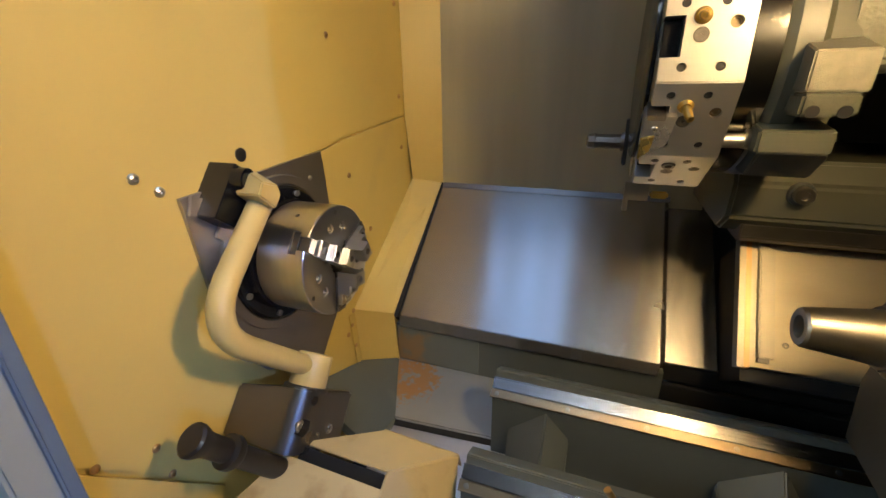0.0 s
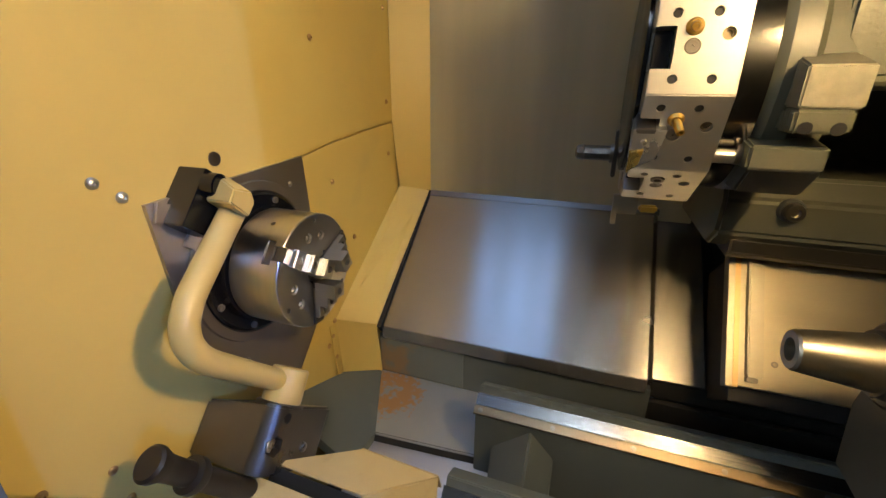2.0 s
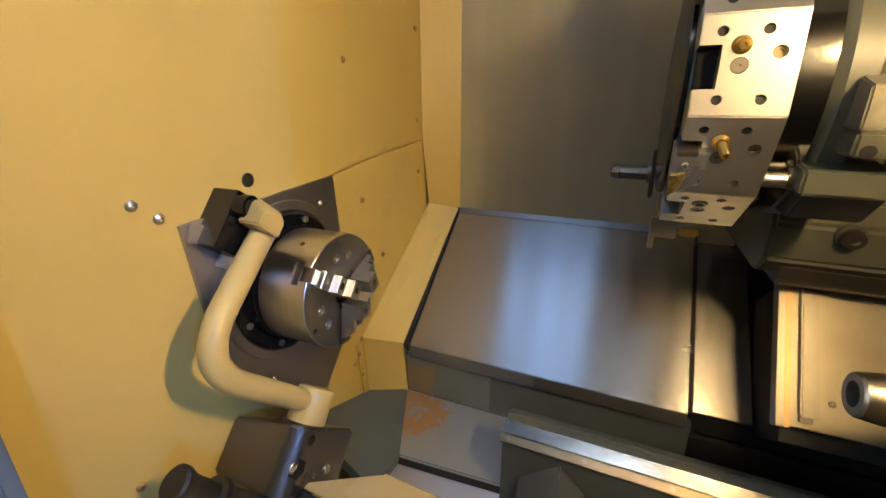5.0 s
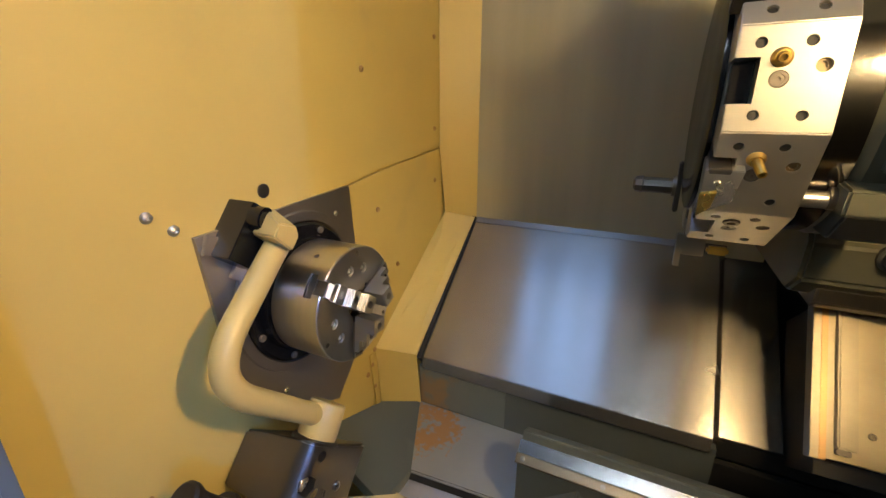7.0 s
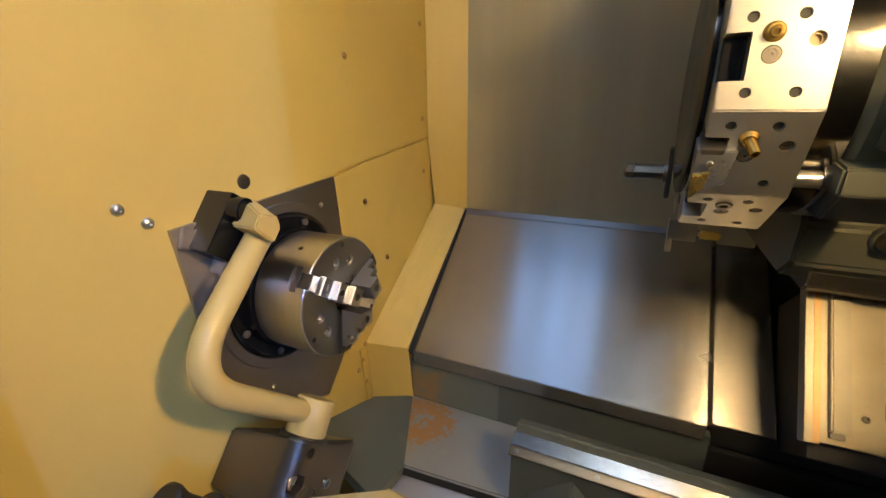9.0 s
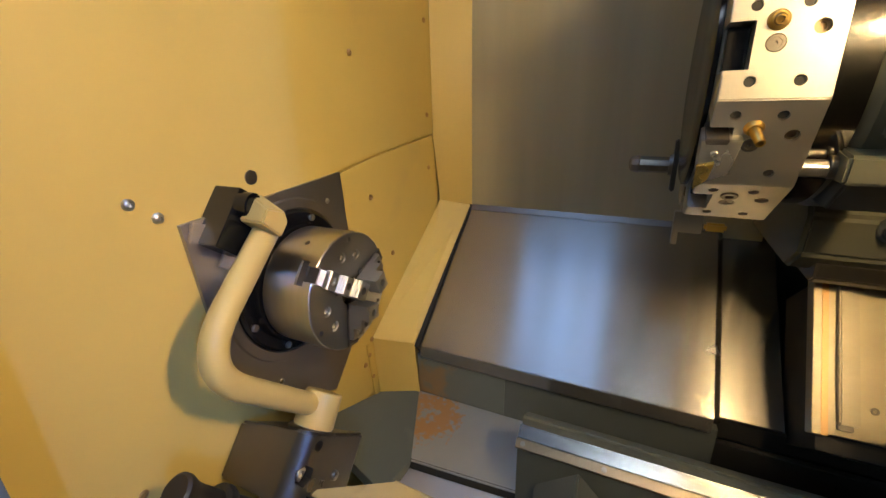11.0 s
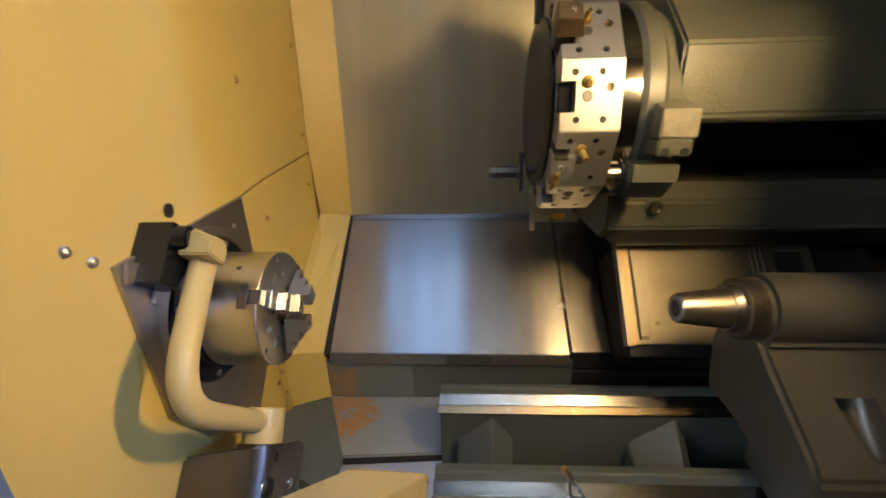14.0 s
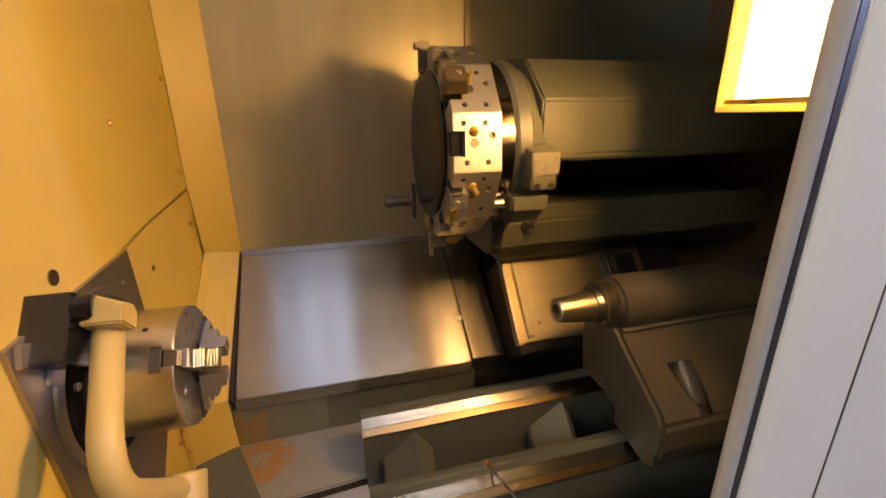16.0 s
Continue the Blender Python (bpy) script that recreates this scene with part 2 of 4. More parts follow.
def joined(bms):
    out = bmesh.new()
    for bm in bms:
        me = bpy.data.meshes.new("tmp")
        bm.to_mesh(me)
        bm.free()
        out.from_mesh(me)
        bpy.data.meshes.remove(me)
    return out


def carved(bm, cutters):
    """bm with the cutters' bodies taken away."""
    me, mc = bpy.data.meshes.new("a"), bpy.data.meshes.new("b")
    bm.to_mesh(me)
    bm.free()
    cut = joined(cutters)
    cut.to_mesh(mc)
    cut.free()
    a, c = new("carve_a", me), new("carve_b", mc)
    mod = a.modifiers.new("cut", "BOOLEAN")
    mod.operation, mod.solver, mod.object, mod.use_self = "DIFFERENCE", "EXACT", c, True
    got = bpy.data.meshes.new_from_object(a.evaluated_get(bpy.context.evaluated_depsgraph_get()))
    out = bmesh.new()
    out.from_mesh(got)
    for o in (a, c):
        bpy.data.objects.remove(o)
    for m in (me, mc, got):
        bpy.data.meshes.remove(m)
    return out


def dome_screw(at, axis, r=0.006, h=0.0035):
    return turned(at, axis, [(0, r), (h * 0.35, r * 0.97), (h * 0.75, r * 0.75), (h, r * 0.38), (h, r * 0.36), (h * 0.5, r * 0.33), (h * 0.5, 0)], 20)


def socket_screw(at, axis, r=0.006, h=0.006):
    return turned(at, axis, [(0, r), (h * 0.9, r), (h, r * 0.92), (h, r * 0.52), (h * 0.4, r * 0.5), (h * 0.4, 0)], 20)


# ---- structure ----
AXIS_Y, AXIS_Z = 0.692, 1.058
WALL_X = -0.742
BACK_Y = 1.277
TOP_Z = 2.09


def setting(name, bm, mat, label):
    return solo(name, bm, mat, label, "machine enclosure", "", "structure")


# headstock wall: backing sheet with two panels laid on it
wall = setting("wall_left", box(-0.80, WALL_X - 0.010, 0.30, 1.36, 0.40, TOP_Z), CREAM, "cream painted sheet metal headstock wall")
part("panel", slab([(WALL_X, 0.305, 0.965), (WALL_X, 0.305, TOP_Z - 0.01), (WALL_X, 1.235, TOP_Z - 0.01), (WALL_X, 1.235, 1.255), (WALL_X, 0.948, 1.231), (WALL_X, 0.832, 1.215),
                    (WALL_X, 0.56, 1.10), (WALL_X, 0.66, 0.72), (WALL_X, 0.492, 0.735)], (-0.007, 0, 0)), CREAM, wall)
part("panel", slab([(WALL_X, 0.835, 1.209), (WALL_X, 0.95, 1.2255), (WALL_X, 1.235, 1.2495), (WALL_X, 1.235, 0.70), (WALL_X, 0.72, 0.70), (WALL_X, 0.72, 1.17)], (-0.007, 0, 0)), CREAM, wall)
part("panel", slab([(WALL_X, 0.305, 0.955), (WALL_X, 0.485, 0.725), (WALL_X, 0.45, 0.66), (WALL_X, 0.305, 0.66)], (-0.007, 0, 0)), CREAM, wall)
for y, z in ((0.48, 1.232), (0.507, 1.210)):
    part("screw", dome_screw((WALL_X, y, z), (1, 0, 0), 0.0070, 0.0055), GROUND_STEEL, wall, "domed steel screw")
for y, z in ((0.900, 1.418), (0.930, 1.146), (0.409, 0.884), (0.343, 0.918), (0.417, 0.828), (1.195, 1.51), (1.195, 1.30), (1.195, 1.17), (0.89, 0.83), (0.86, 0.78), (1.0, 1.0)):
    part("screw", dome_screw((WALL_X, y, z), (1, 0, 0), 0.006, 0.004), BRONZE, wall, "small yellowed screw")
part("plug", turned((WALL_X, 0.645, 1.235), (1, 0, 0), [(0, 0.0105), (0.0015, 0.0105), (0.002, 0.009), (0.002, 0)], 24), DULL, wall, "dark steel hole plug")

# corner strip and back sheet
setting("wall_corner", slab([(-0.740, 1.257, 1.071), (-0.740, 1.222, 1.245), (-0.740, 1.220, TOP_Z), (-0.652, 1.277, TOP_Z), (-0.652, 1.277, 1.058)], (-0.006, 0.01, 0)), CREAM, "cream painted folded corner strip")
setting("wall_back", box(-0.655, 0.012, BACK_Y, BACK_Y + 0.02, 0.95, TOP_Z, 0.001), SHEET, "brushed stainless steel back sheet")
setting("wall_back_right", box(0.022, 1.10, BACK_Y + 0.01, BACK_Y + 0.04, 0.40, TOP_Z, 0.001), GREY, "grey painted rear enclosure sheet")
setting("trim", box(0.010, 0.026, BACK_Y - 0.012, BACK_Y + 0.03, 1.05, TOP_Z, 0.002), DULL, "dark steel joint bar on the back wall")

# tray
T0, T1 = (0.95, 0.800), (1.277, 1.059)
SL = Vector((0, T1[0] - T0[0], T1[1] - T0[1])).normalized()
NRM = Vector((0, -SL.z, SL.y))


def on_slope(x, s, h=0.0):
    """A place s metres up the tray from its front edge and h above it."""
    return Vector((x, T0[0], T0[1])) + SL * s + NRM * h


TLEN = 0.417
tray = thing("way_cover", (-0.36, 0.95, 0.77), "brushed steel sloping way cover, bluish daylight on it", "way cover")
part("sheet", slab([on_slope(-0.650, 0), on_slope(-0.071, 0), on_slope(-0.071, TLEN), on_slope(-0.650, TLEN)], -NRM * 0.006, 0.0015), STEEL, tray)
part("front_lip", box(-0.652, -0.071, 0.950, 0.956, 0.768, 0.7985, 0.0012), STEEL, tray)
part("edge_gasket", slab([on_slope(-0.664, -0.005, 0.004), on_slope(-0.652, -0.005, 0.004), on_slope(-0.652, TLEN, 0.004), on_slope(-0.664, TLEN, 0.004)], -NRM * 0.03), SHADOW_GAP, tray, "black rubber edge gasket")
part("end_flange", slab([on_slope(-0.071, 0.0, 0.003), on_slope(-0.060, 0.0, -0.015), on_slope(-0.060, TLEN, -0.015), on_slope(-0.071, TLEN, 0.003)], -NRM * 0.004), STEEL, tray)
part("rear_strip", slab([on_slope(-0.650, TLEN - 0.016, 0.002), on_slope(-0.060, TLEN - 0.016, 0.002), on_slope(-0.060, TLEN, 0.005), on_slope(-0.650, TLEN, 0.005)], -NRM * 0.002), DULL, tray, "dark strip along the rear edge")
tray2 = thing("way_cover", (-0.03, 0.95, 0.75), "lower telescoping section of steel way cover, oily", "way cover")
part("sheet", slab([on_slope(-0.0685, 0.012, -0.020), on_slope(0.034, 0.012, -0.020), on_slope(0.034, TLEN, -0.020), on_slope(-0.0685, TLEN, -0.020)], -NRM * 0.006), STEEL, tray2)
part("side_lip", slab([on_slope(0.0345, 0.012, -0.020), on_slope(0.0385, 0.012, -0.034), on_slope(0.0385, TLEN, -0.034), on_slope(0.0345, TLEN, -0.020)], -NRM * 0.004), STEEL, tray2)
# lip coloured near-black to hold the shade below the slide
part("front_lip", box(-0.070, 0.35, 0.975, 0.982, 0.745, 0.783), SHADOW_GAP, tray2, "front lip, near-black for the shade there")

# cream fairing between wall and tray
fair = setting("trim_fairing", slab([(-0.741, 1.258, 1.072), (-0.655, 1.270, 1.062), (-0.664, 0.945, 0.806), (-0.741, 0.892, 0.832)], (-0.002, 0.004, -0.006)), CREAM, "cream folded sheet fairing along the way cover")
part("front_panel", slab([(-0.664, 0.945, 0.806), (-0.741, 0.892, 0.832), (-0.741, 0.905, 0.655), (-0.66, 0.952, 0.667)], (-0.002, 0.006, 0)), CREAM, fair)
part("seam_strip", slab([(-0.7405, 0.866, 0.828), (-0.7405, 0.878, 0.826), (-0.7405, 0.896, 0.655), (-0.7405, 0.884, 0.655)], (0.003, 0, 0), 0.0003), CREAM, fair)
for z in (0.80, 0.74):
    part("screw", dome_screw((-0.7375, 0.871 + (0.82 - z) * 0.1, z), (1, 0, 0), 0.005, 0.003), BRONZE, fair, "small yellowed screw")

# face under the tray and the shelf in front of it
setting("bed_face", box(-0.665, -0.06, 0.958, 0.978, 0.50, 0.772, 0.001), GREY, "grey painted bed face below the way cover")
# right stretch of the bed face, its shade painted in as near-black
setting("bed_face_rear", box(-0.06, 0.9, 0.960, 0.974, 0.50, 0.744, 0.001), SHADOW_GAP, "bed face below the slide, near-black to stand for shade")
solo("rust_patch_plate", box(-0.662, -0.45, 0.9555, 0.960, 0.670, 0.768, 0.0005), RUSTY_FACE, "rust-streaked end of the bed face", "bed plate", "", "structure")
shelf = setting("bed_shelf", slab([(-0.664, 0.958, 0.667), (-0.37, 0.958, 0.667), (-0.37, 0.79, 0.655), (-0.585, 0.775, 0.655)], (0, 0, -0.02)), RUSTY, "bluish steel bed shelf with rust at its edge")
setting("bed_gusset", slab([(-0.741, 0.93, 0.668), (-0.664, 0.958, 0.669), (-0.585, 0.775, 0.657), (-0.60, 0.69, 0.655), (-0.741, 0.69, 0.76)], (0, 0, -0.03)), GREY, "grey painted casting corner beside the headstock")
setting("floor", box(-0.80, 1.10, 0.28, 1.36, 0.36, 0.40, 0.001), DARK, "dark chip pan at the bottom of the machine")
# near-black strip added to give the shade of the gap below the shelf
setting("shelf_gap_strip", slab([(-0.592, 0.777, 0.656), (-0.372, 0.792, 0.656), (-0.372, 0.784, 0.640), (-0.590, 0.768, 0.640)], (0, 0.004, -0.002)), SHADOW_GAP, "black strip for the dark gap under the shelf edge")
setting("chip_pan", slab([(-0.60, 0.775, 0.640), (-0.33, 0.79, 0.640), (-0.33, 0.60, 0.60), (-0.60, 0.60, 0.60)], (0, 0, -0.01)), TURRET, "pale steel chip chute below the shelf")


# ---- rails ----
def rail(name, y, z, x0, x1, label):
    """y, z: the lower front edge of the slanted guide."""
    t = thing(name, ((x0 + x1) / 2, y, z - 0.15), label, "machine rail", "tailstock rails")

    def at(s, h):
        return (y + 0.753 * s - 0.658 * h, z + 0.658 * s + 0.753 * h)

    outline = [(y - 0.0115, z - 0.19), (y + 0.054, z - 0.19), (y + 0.054, z + 0.012), (y + 0.027, z + 0.026), (y + 0.022, z + 0.026), at(0.021, -0.002), at(-0.001, -0.002), (y - 0.0115, z - 0.012)]
    part("bed_casting", prism_x(outline, x0 + 0.002, x1, 0.0015), GREY, t, "grey painted bed casting")
    guide = [(0, -0.0015), (0, 0.002), (0.0005, 0.0028), (0.0055, 0.0028), (0.0060, 0.0008), (0.0085, 0.0008), (0.0090, 0.0030), (0.0125, 0.0030), (0.0128, 0.0012), (0.0140, 0.0012), (0.0143, 0.0030), (0.0175, 0.0030), (0.0180, 0.0012), (0.0190, 0.0012), (0.0194, 0.0040), (0.0212, 0.0040), (0.0216, 0.0030), (0.0216, -0.0015)]
    part("guide_strip", prism_x([at(u, h) for u, h in guide], x0, x1, 0.0003), RAIL, t, "ground steel guide strip")
    low = [(-0.0178, -0.004), (-0.0178, 0.0006), (-0.0168, 0.0018), (-0.0155, 0.0010), (-0.0015, 0.0010), (-0.0008, 0.0002), (-0.0008, -0.004)]
    part("lower_strip", prism_x([at(u, h) for u, h in low], x0 - 0.002, x1, 0.0003), WORN, t, "oily brown lower guide strip")
    x = x0 + 0.010
    while x < x1:
        part("guide_screw", turned((x, *at(-0.0085, 0.0010)), (0, -0.658, 0.753), [(0, 0.0042), (0.0008, 0.0042), (0.0010, 0.0036), (0.0010, 0)], 14), DULL, t, "dark countersunk screw")
        x += 0.13
    return t


rail("tailstock_rail", 0.7875, 0.7855, -0.374, 0.9, "grey casting with a shiny ground steel guide, rear rail")
rail("tailstock_rail", 0.600, 0.7605, -0.376, 0.9, "grey casting with a shiny ground steel guide, front rail")


def wedge(points, label):
    return solo("bed_rib", hull(points, 0.003), GREY, label, "casting rib", "ribs", "structure")


for x in (-0.270, 0.075):
    wedge([(x - 0.068, 0.770, 0.60), (x + 0.044, 0.770, 0.60), (x - 0.068, 0.770, 0.715), (x + 0.002, 0.746, 0.795), (x + 0.044, 0.770, 0.725), (x + 0.002, 0.664, 0.700), (x + 0.002, 0.664, 0.60), (x - 0.06, 0.69, 0.60), (x - 0.06, 0.69, 0.65), (x + 0.042, 0.69, 0.60), (x + 0.042, 0.69, 0.65)], "grey painted wedge-shaped casting rib between the rails")
solo("bed_rib", prism_x([(0.842, 0.66), (0.842, 0.80), (0.92, 0.70), (0.957, 0.70), (0.957, 0.66)], -0.242, -0.218, 0.003), GREY, "grey painted casting rib behind the rear rail", "casting rib", "ribs", "structure")
setting("bed_trough", box(-0.37, 0.9, 0.66, 0.80, 0.60, 0.625, 0.001), DARK, "dark oily trough between the rails")

# ---- enclosure front, roof and right side ----
# end wall's shade is in its brown colour
setting("wall_right", box(0.86, 0.90, 0.28, 1.36, 0.40, TOP_Z), SHADED_WALL, "right end wall, dark brown to hold its shade")
rp = setting("wall_right_front", slab([(0.455, 0.635, 0.90), (0.455, 0.635, TOP_Z), (0.52, 0.30, TOP_Z), (0.52, 0.30, 0.90)], (0.01, 0.003, 0)), CREAM, "cream painted panel at the tailstock end, with screws")
for z in (1.10, 1.22, 1.34, 1.46):
    part("screw", dome_screw((0.459, 0.615, z), (-1, -0.2, 0), 0.006, 0.004), BRONZE, rp, "small yellowed screw")
setting("wall_front_left", box(-0.80, -0.652, 0.255, 0.292, 0.40, TOP_Z, 0.003), FRAME, "grey painted front frame beside the door opening")
setting("wall_front_sill", box(-0.80, 0.9, 0.235, 0.292, 0.02, 0.70, 0.003), FRAME, "pale grey painted front apron below the door")
# roof is out of view, its gap added to pass the cool light
setting("ceiling", joined([box(-0.80, -0.735, 0.25, 1.04, TOP_Z, TOP_Z + 0.02), box(-0.33, 0.90, 0.25, 1.04, TOP_Z, TOP_Z + 0.02), box(-0.80, 0.90, 1.04, 1.36, TOP_Z, TOP_Z + 0.02)]), FRAME, "unseen grey machine roof, its gap added for the cool tubes")
setting("ground", box(-40, 40, -40, 40, -0.05, 0, 0), CONCRETE, "grey concrete workshop floor")
solo("jamb_strip", box(-0.654, -0.645, 0.283, 0.296, 0.70, TOP_Z, 0.002), material("blue_seal", (0.10, 0.14, 0.22), 0.5), "blue-grey rubber strip on the door jamb", "door seal")

door = thing("sliding_door", (0.2, 0.26, 0.70), "white painted sliding door with grey rubber edge seal, half open", "machine door")
part("leaf", slab([(-0.008, 0.283, 0.70), (0.010, 0.275, 0.70), (0.86, 0.275, 0.70), (0.86, 0.288, 0.70), (-0.008, 0.288, 0.70)], (0, 0, TOP_Z - 0.70), 0.001), DOOR, door)
# dark liner on the unseen side, added to cut bounced light
part("bounce_liner", box(-0.004, 0.86, 0.2885, 0.2925, 0.70, TOP_Z, 0.001), DARK, door, "dark liner added to cut light bounced off the door")
part("seal_groove", box(-0.018, -0.0085, 0.284, 0.2885, 0.70, TOP_Z, 0.001), DULL, door, "dark seal groove")
part("edge_seal", tube([(-0.0255, 0.289, 0.70), (-0.0255, 0.289, TOP_Z)], 0.0078), RUBBER, door, "grey rubber edge seal")
part("panel_joint", box(0.093, 0.0955, 0.2742, 0.2765, 0.70, TOP_Z, 0.0003), DULL, door)

# ---- lamp ----
lamp = thing("work_light", (0.25, 0.6, 1.43), "bright warm box lamp with glass front, switched on", "lamp")
part("housing", joined([box(0.157, 0.30, 0.300, 0.549, 1.424, 1.433), box(0.186, 0.30, 0.302, 0.545, 1.433, 1.72), box(0.157, 0.186, 0.545, 0.552, 1.424, 1.72), box(0.157, 0.186, 0.297, 0.302, 1.424, 1.72), box(0.157, 0.30, 0.297, 0.552, 1.71, 1.72)]), CREAM, lamp)
part("stem", box(0.20, 0.26, 0.45, 0.51, 1.72, TOP_Z), CREAM, lamp)
part("diffuser", box(0.180, 0.184, 0.303, 0.544, 1.434, 1.709, 0.0005), LIGHT, lamp, "glowing warm white glass")
part("reflector_lip", slab([(0.160, 0.305, 1.434), (0.160, 0.543, 1.434), (0.163, 0.543, 1.441), (0.163, 0.305, 1.443)], (0.001, 0, 0), 0.0003), BRASS, lamp, "brass coloured reflector lip")
part("bulb", block(pose(0.122, 0.395, 1.550, 0, -32, -20), (0.006, 0.042, 0.075), 0.002), BULB, lamp, "glaring warm lamp core")
# unseen tubes added over the roof gap for the cover's bluish bands
shop = thing("ceiling_light", (-0.4, 0.0, 2.7), "unseen cool white tubes added above the machine", "lamp")
part("tube", tube([(-0.39, -0.3, 2.70), (-0.39, 1.7, 2.70)], 0.04), COOL, shop, "glowing cool white tube")
for x in (-0.60, -0.83):
    part("tube", tube([(x, -0.3, 2.70), (x, 1.7, 2.70)], 0.04), COOL, shop, "glowing cool white tube")
part("reflector", prism_x([(-0.32, 2.765), (1.72, 2.765), (1.72, 2.80), (-0.32, 2.80)], -0.90, -0.30), DOOR, shop)
for x, y in ((-0.77, 0.55), (-0.28, 0.55), (-0.77, 1.28), (-0.28, 1.28)):
    part("post", rod((x, y, TOP_Z + 0.02), (x, y, 2.78), 0.012, n=12), DULL, shop)
    part("bracket", box(min(x, -0.46), max(x, -0.46), y - 0.01, y + 0.01, 2.80, 2.82), DULL, shop)


def hall_tube(x, y, z, mat, label, along=(1, 0)):
    """A long light tube under a tray, hanging by two rods from the beam."""
    t = thing("ceiling_light", (x, y, z - 0.04), label, "lamp", "hall lights")
    u, v = along
    part("tube", tube([(x - 1.2 * u, y - 1.2 * v, z), (x + 1.2 * u, y + 1.2 * v, z)], 0.04), mat, t, "glowing cool white tube")
    w, d = 1.25 * u + 0.06 * v, 1.25 * v + 0.06 * u
    part("tray", box(x - w, x + w, y - d, y + d, z + 0.045, z + 0.07), DOOR, t)
    for k in (-0.8, 0.8):
        part("hanger", rod((x + k * u, y + k * v, z + 0.07), (x + k * u, y + k * v, 4.5), 0.006, n=8), DULL, t)
    return t


hall_tube(1.0, -1.45, 3.79, COOL_FRONT, "cool white hall light tube in front of the machine")
hall_tube(5.4, -1.20, 2.60, COOL_FAR, "cool white hall light tube down the aisle", (0, 1))
# added fill tube, out of view, brightens the door and tailstock side
hall_tube(-3.0, -1.75, 2.80, FILL_LEFT, "unseen cool white tube added to brighten the door and tailstock", (0, 1))
side = thing("pendant_light", (3.58, -2.06, 2.9), "bright cool white pendant lamp beyond the door", "lamp")
part("bulb", turned((3.58, -2.06, 2.90), (0, 0, 1), [(0, 0), (0.005, 0.02), (0.03, 0.035), (0.08, 0.033), (0.14, 0.02), (0.14, 0)], 20), COOL_SIDE, side, "glowing cool white bulb")
part("cap", turned((3.58, -2.06, 3.041), (0, 0, 1), [(0, 0.035), (0.08, 0.03), (0.09, 0)], 20), DULL, side)
part("hanger", rod((3.58, -2.06, 3.12), (3.58, -2.06, 4.5), 0.006, n=8), DULL, side)
setting("ceiling_beam", joined([box(0.1, 3.7, -1.53, -1.37, 4.5, 4.62), box(3.5, 5.3, -1.37, -1.15, 4.5, 4.62), box(5.3, 5.5, -2.6, 0.2, 4.5, 4.62), box(3.5, 3.66, -2.2, -1.53, 4.5, 4.62), box(0.1, 0.26, -2.92, -1.53, 4.5, 4.62), box(-3.6, 0.26, -3.08, -2.92, 4.5, 4.62), box(0.1, 0.26, -1.37, 2.6, 4.5, 4.62), box(0.1, 0.26, 2.6, 2.76, 0.0, 4.62), box(3.5, 3.66, -2.36, -2.2, 0.0, 4.62)]), DULL, "dark steel beam of the hall")

# ---- chuck ----


def polar(x, a, r):
    """A place at x, r metres from the spindle axis at a degrees from +y towards +z."""
    return Vector((x, AXIS_Y + r * math.cos(radians(a)), AXIS_Z + r * math.sin(radians(a))))


plate = thing("headstock_plate", (WALL_X, AXIS_Y, 0.9), "dark bare steel diamond-set plate on the headstock wall", "cover plate")
sq = [(0.832, 1.214), (0.526, 1.196), (0.545, 0.96), (0.61, 0.865), (0.755, 0.795), (0.852, 0.90)]
body = slab([(WALL_X + 0.007, y, z) for y, z in sq], (-0.006, 0, 0), 0)
part("plate", carved(body, [rod((WALL_X - 0.01, AXIS_Y, AXIS_Z), (WALL_X + 0.02, AXIS_Y, AXIS_Z), 0.118, n=64)]), PLATE, plate)
for y, z in ((0.79, 1.17), (0.575, 1.165), (0.63, 0.90), (0.80, 0.88)):
    part("screw", dome_screw((WALL_X + 0.007, y, z), (1, 0, 0), 0.005, 0.003), GROUND_STEEL, plate, "small bright screw")
nose = thing("spindle_nose", (-0.74, AXIS_Y, 0.95), "black spindle nose ring with socket screws", "spindle")
part("recess_rim", turned((WALL_X + 0.0075, AXIS_Y, AXIS_Z), (1, 0, 0), [(0, 0.118), (0.004, 0.120), (0.004, 0.134), (0, 0.136)], 64), PLATE, nose, "raised steel rim")
part("ring", turned((-0.7475, AXIS_Y, AXIS_Z), (1, 0, 0), [(0, 0.117), (0.018, 0.117), (0.021, 0.113), (0.021, 0.098), (0.036, 0.096), (0.036, 0)], 64), BLACK, nose)
for k in range(8):
    part("screw", socket_screw(polar(-0.7265, 20 + 45 * k, 0.106), (1, 0, 0), 0.0055, 0.004), PLATE, nose, "bright socket screw")

chuck = thing("lathe_chuck", (-0.66, AXIS_Y, AXIS_Z - 0.092), "three-jaw steel power chuck at rest", "chuck")
XF, R = -0.622, 0.092
JAW = 143.0
cuts = []
for k in range(3):
    a = JAW + 120 * k
    m = Matrix.Translation((0, AXIS_Y, AXIS_Z)) @ Matrix.Rotation(radians(a), 4, "X")
    cuts += [block(m @ Matrix.Translation((XF, 0.06, 0)), (0.030, 0.12, 0.022), 0), block(m @ Matrix.Translation((XF - 0.022, 0.06, 0)), (0.014, 0.12, 0.036), 0)]
    for da, r in ((46, 0.057), (78, 0.059)):
        cuts.append(rod(polar(XF - 0.010, a + da, r), polar(XF + 0.01, a + da, r), 0.0080, n=18))
    for da, r in ((62, 0.082), (20, 0.034)):
        cuts.append(rod(polar(XF - 0.010, a + da, r), polar(XF + 0.01, a + da, r), 0.004, n=12))
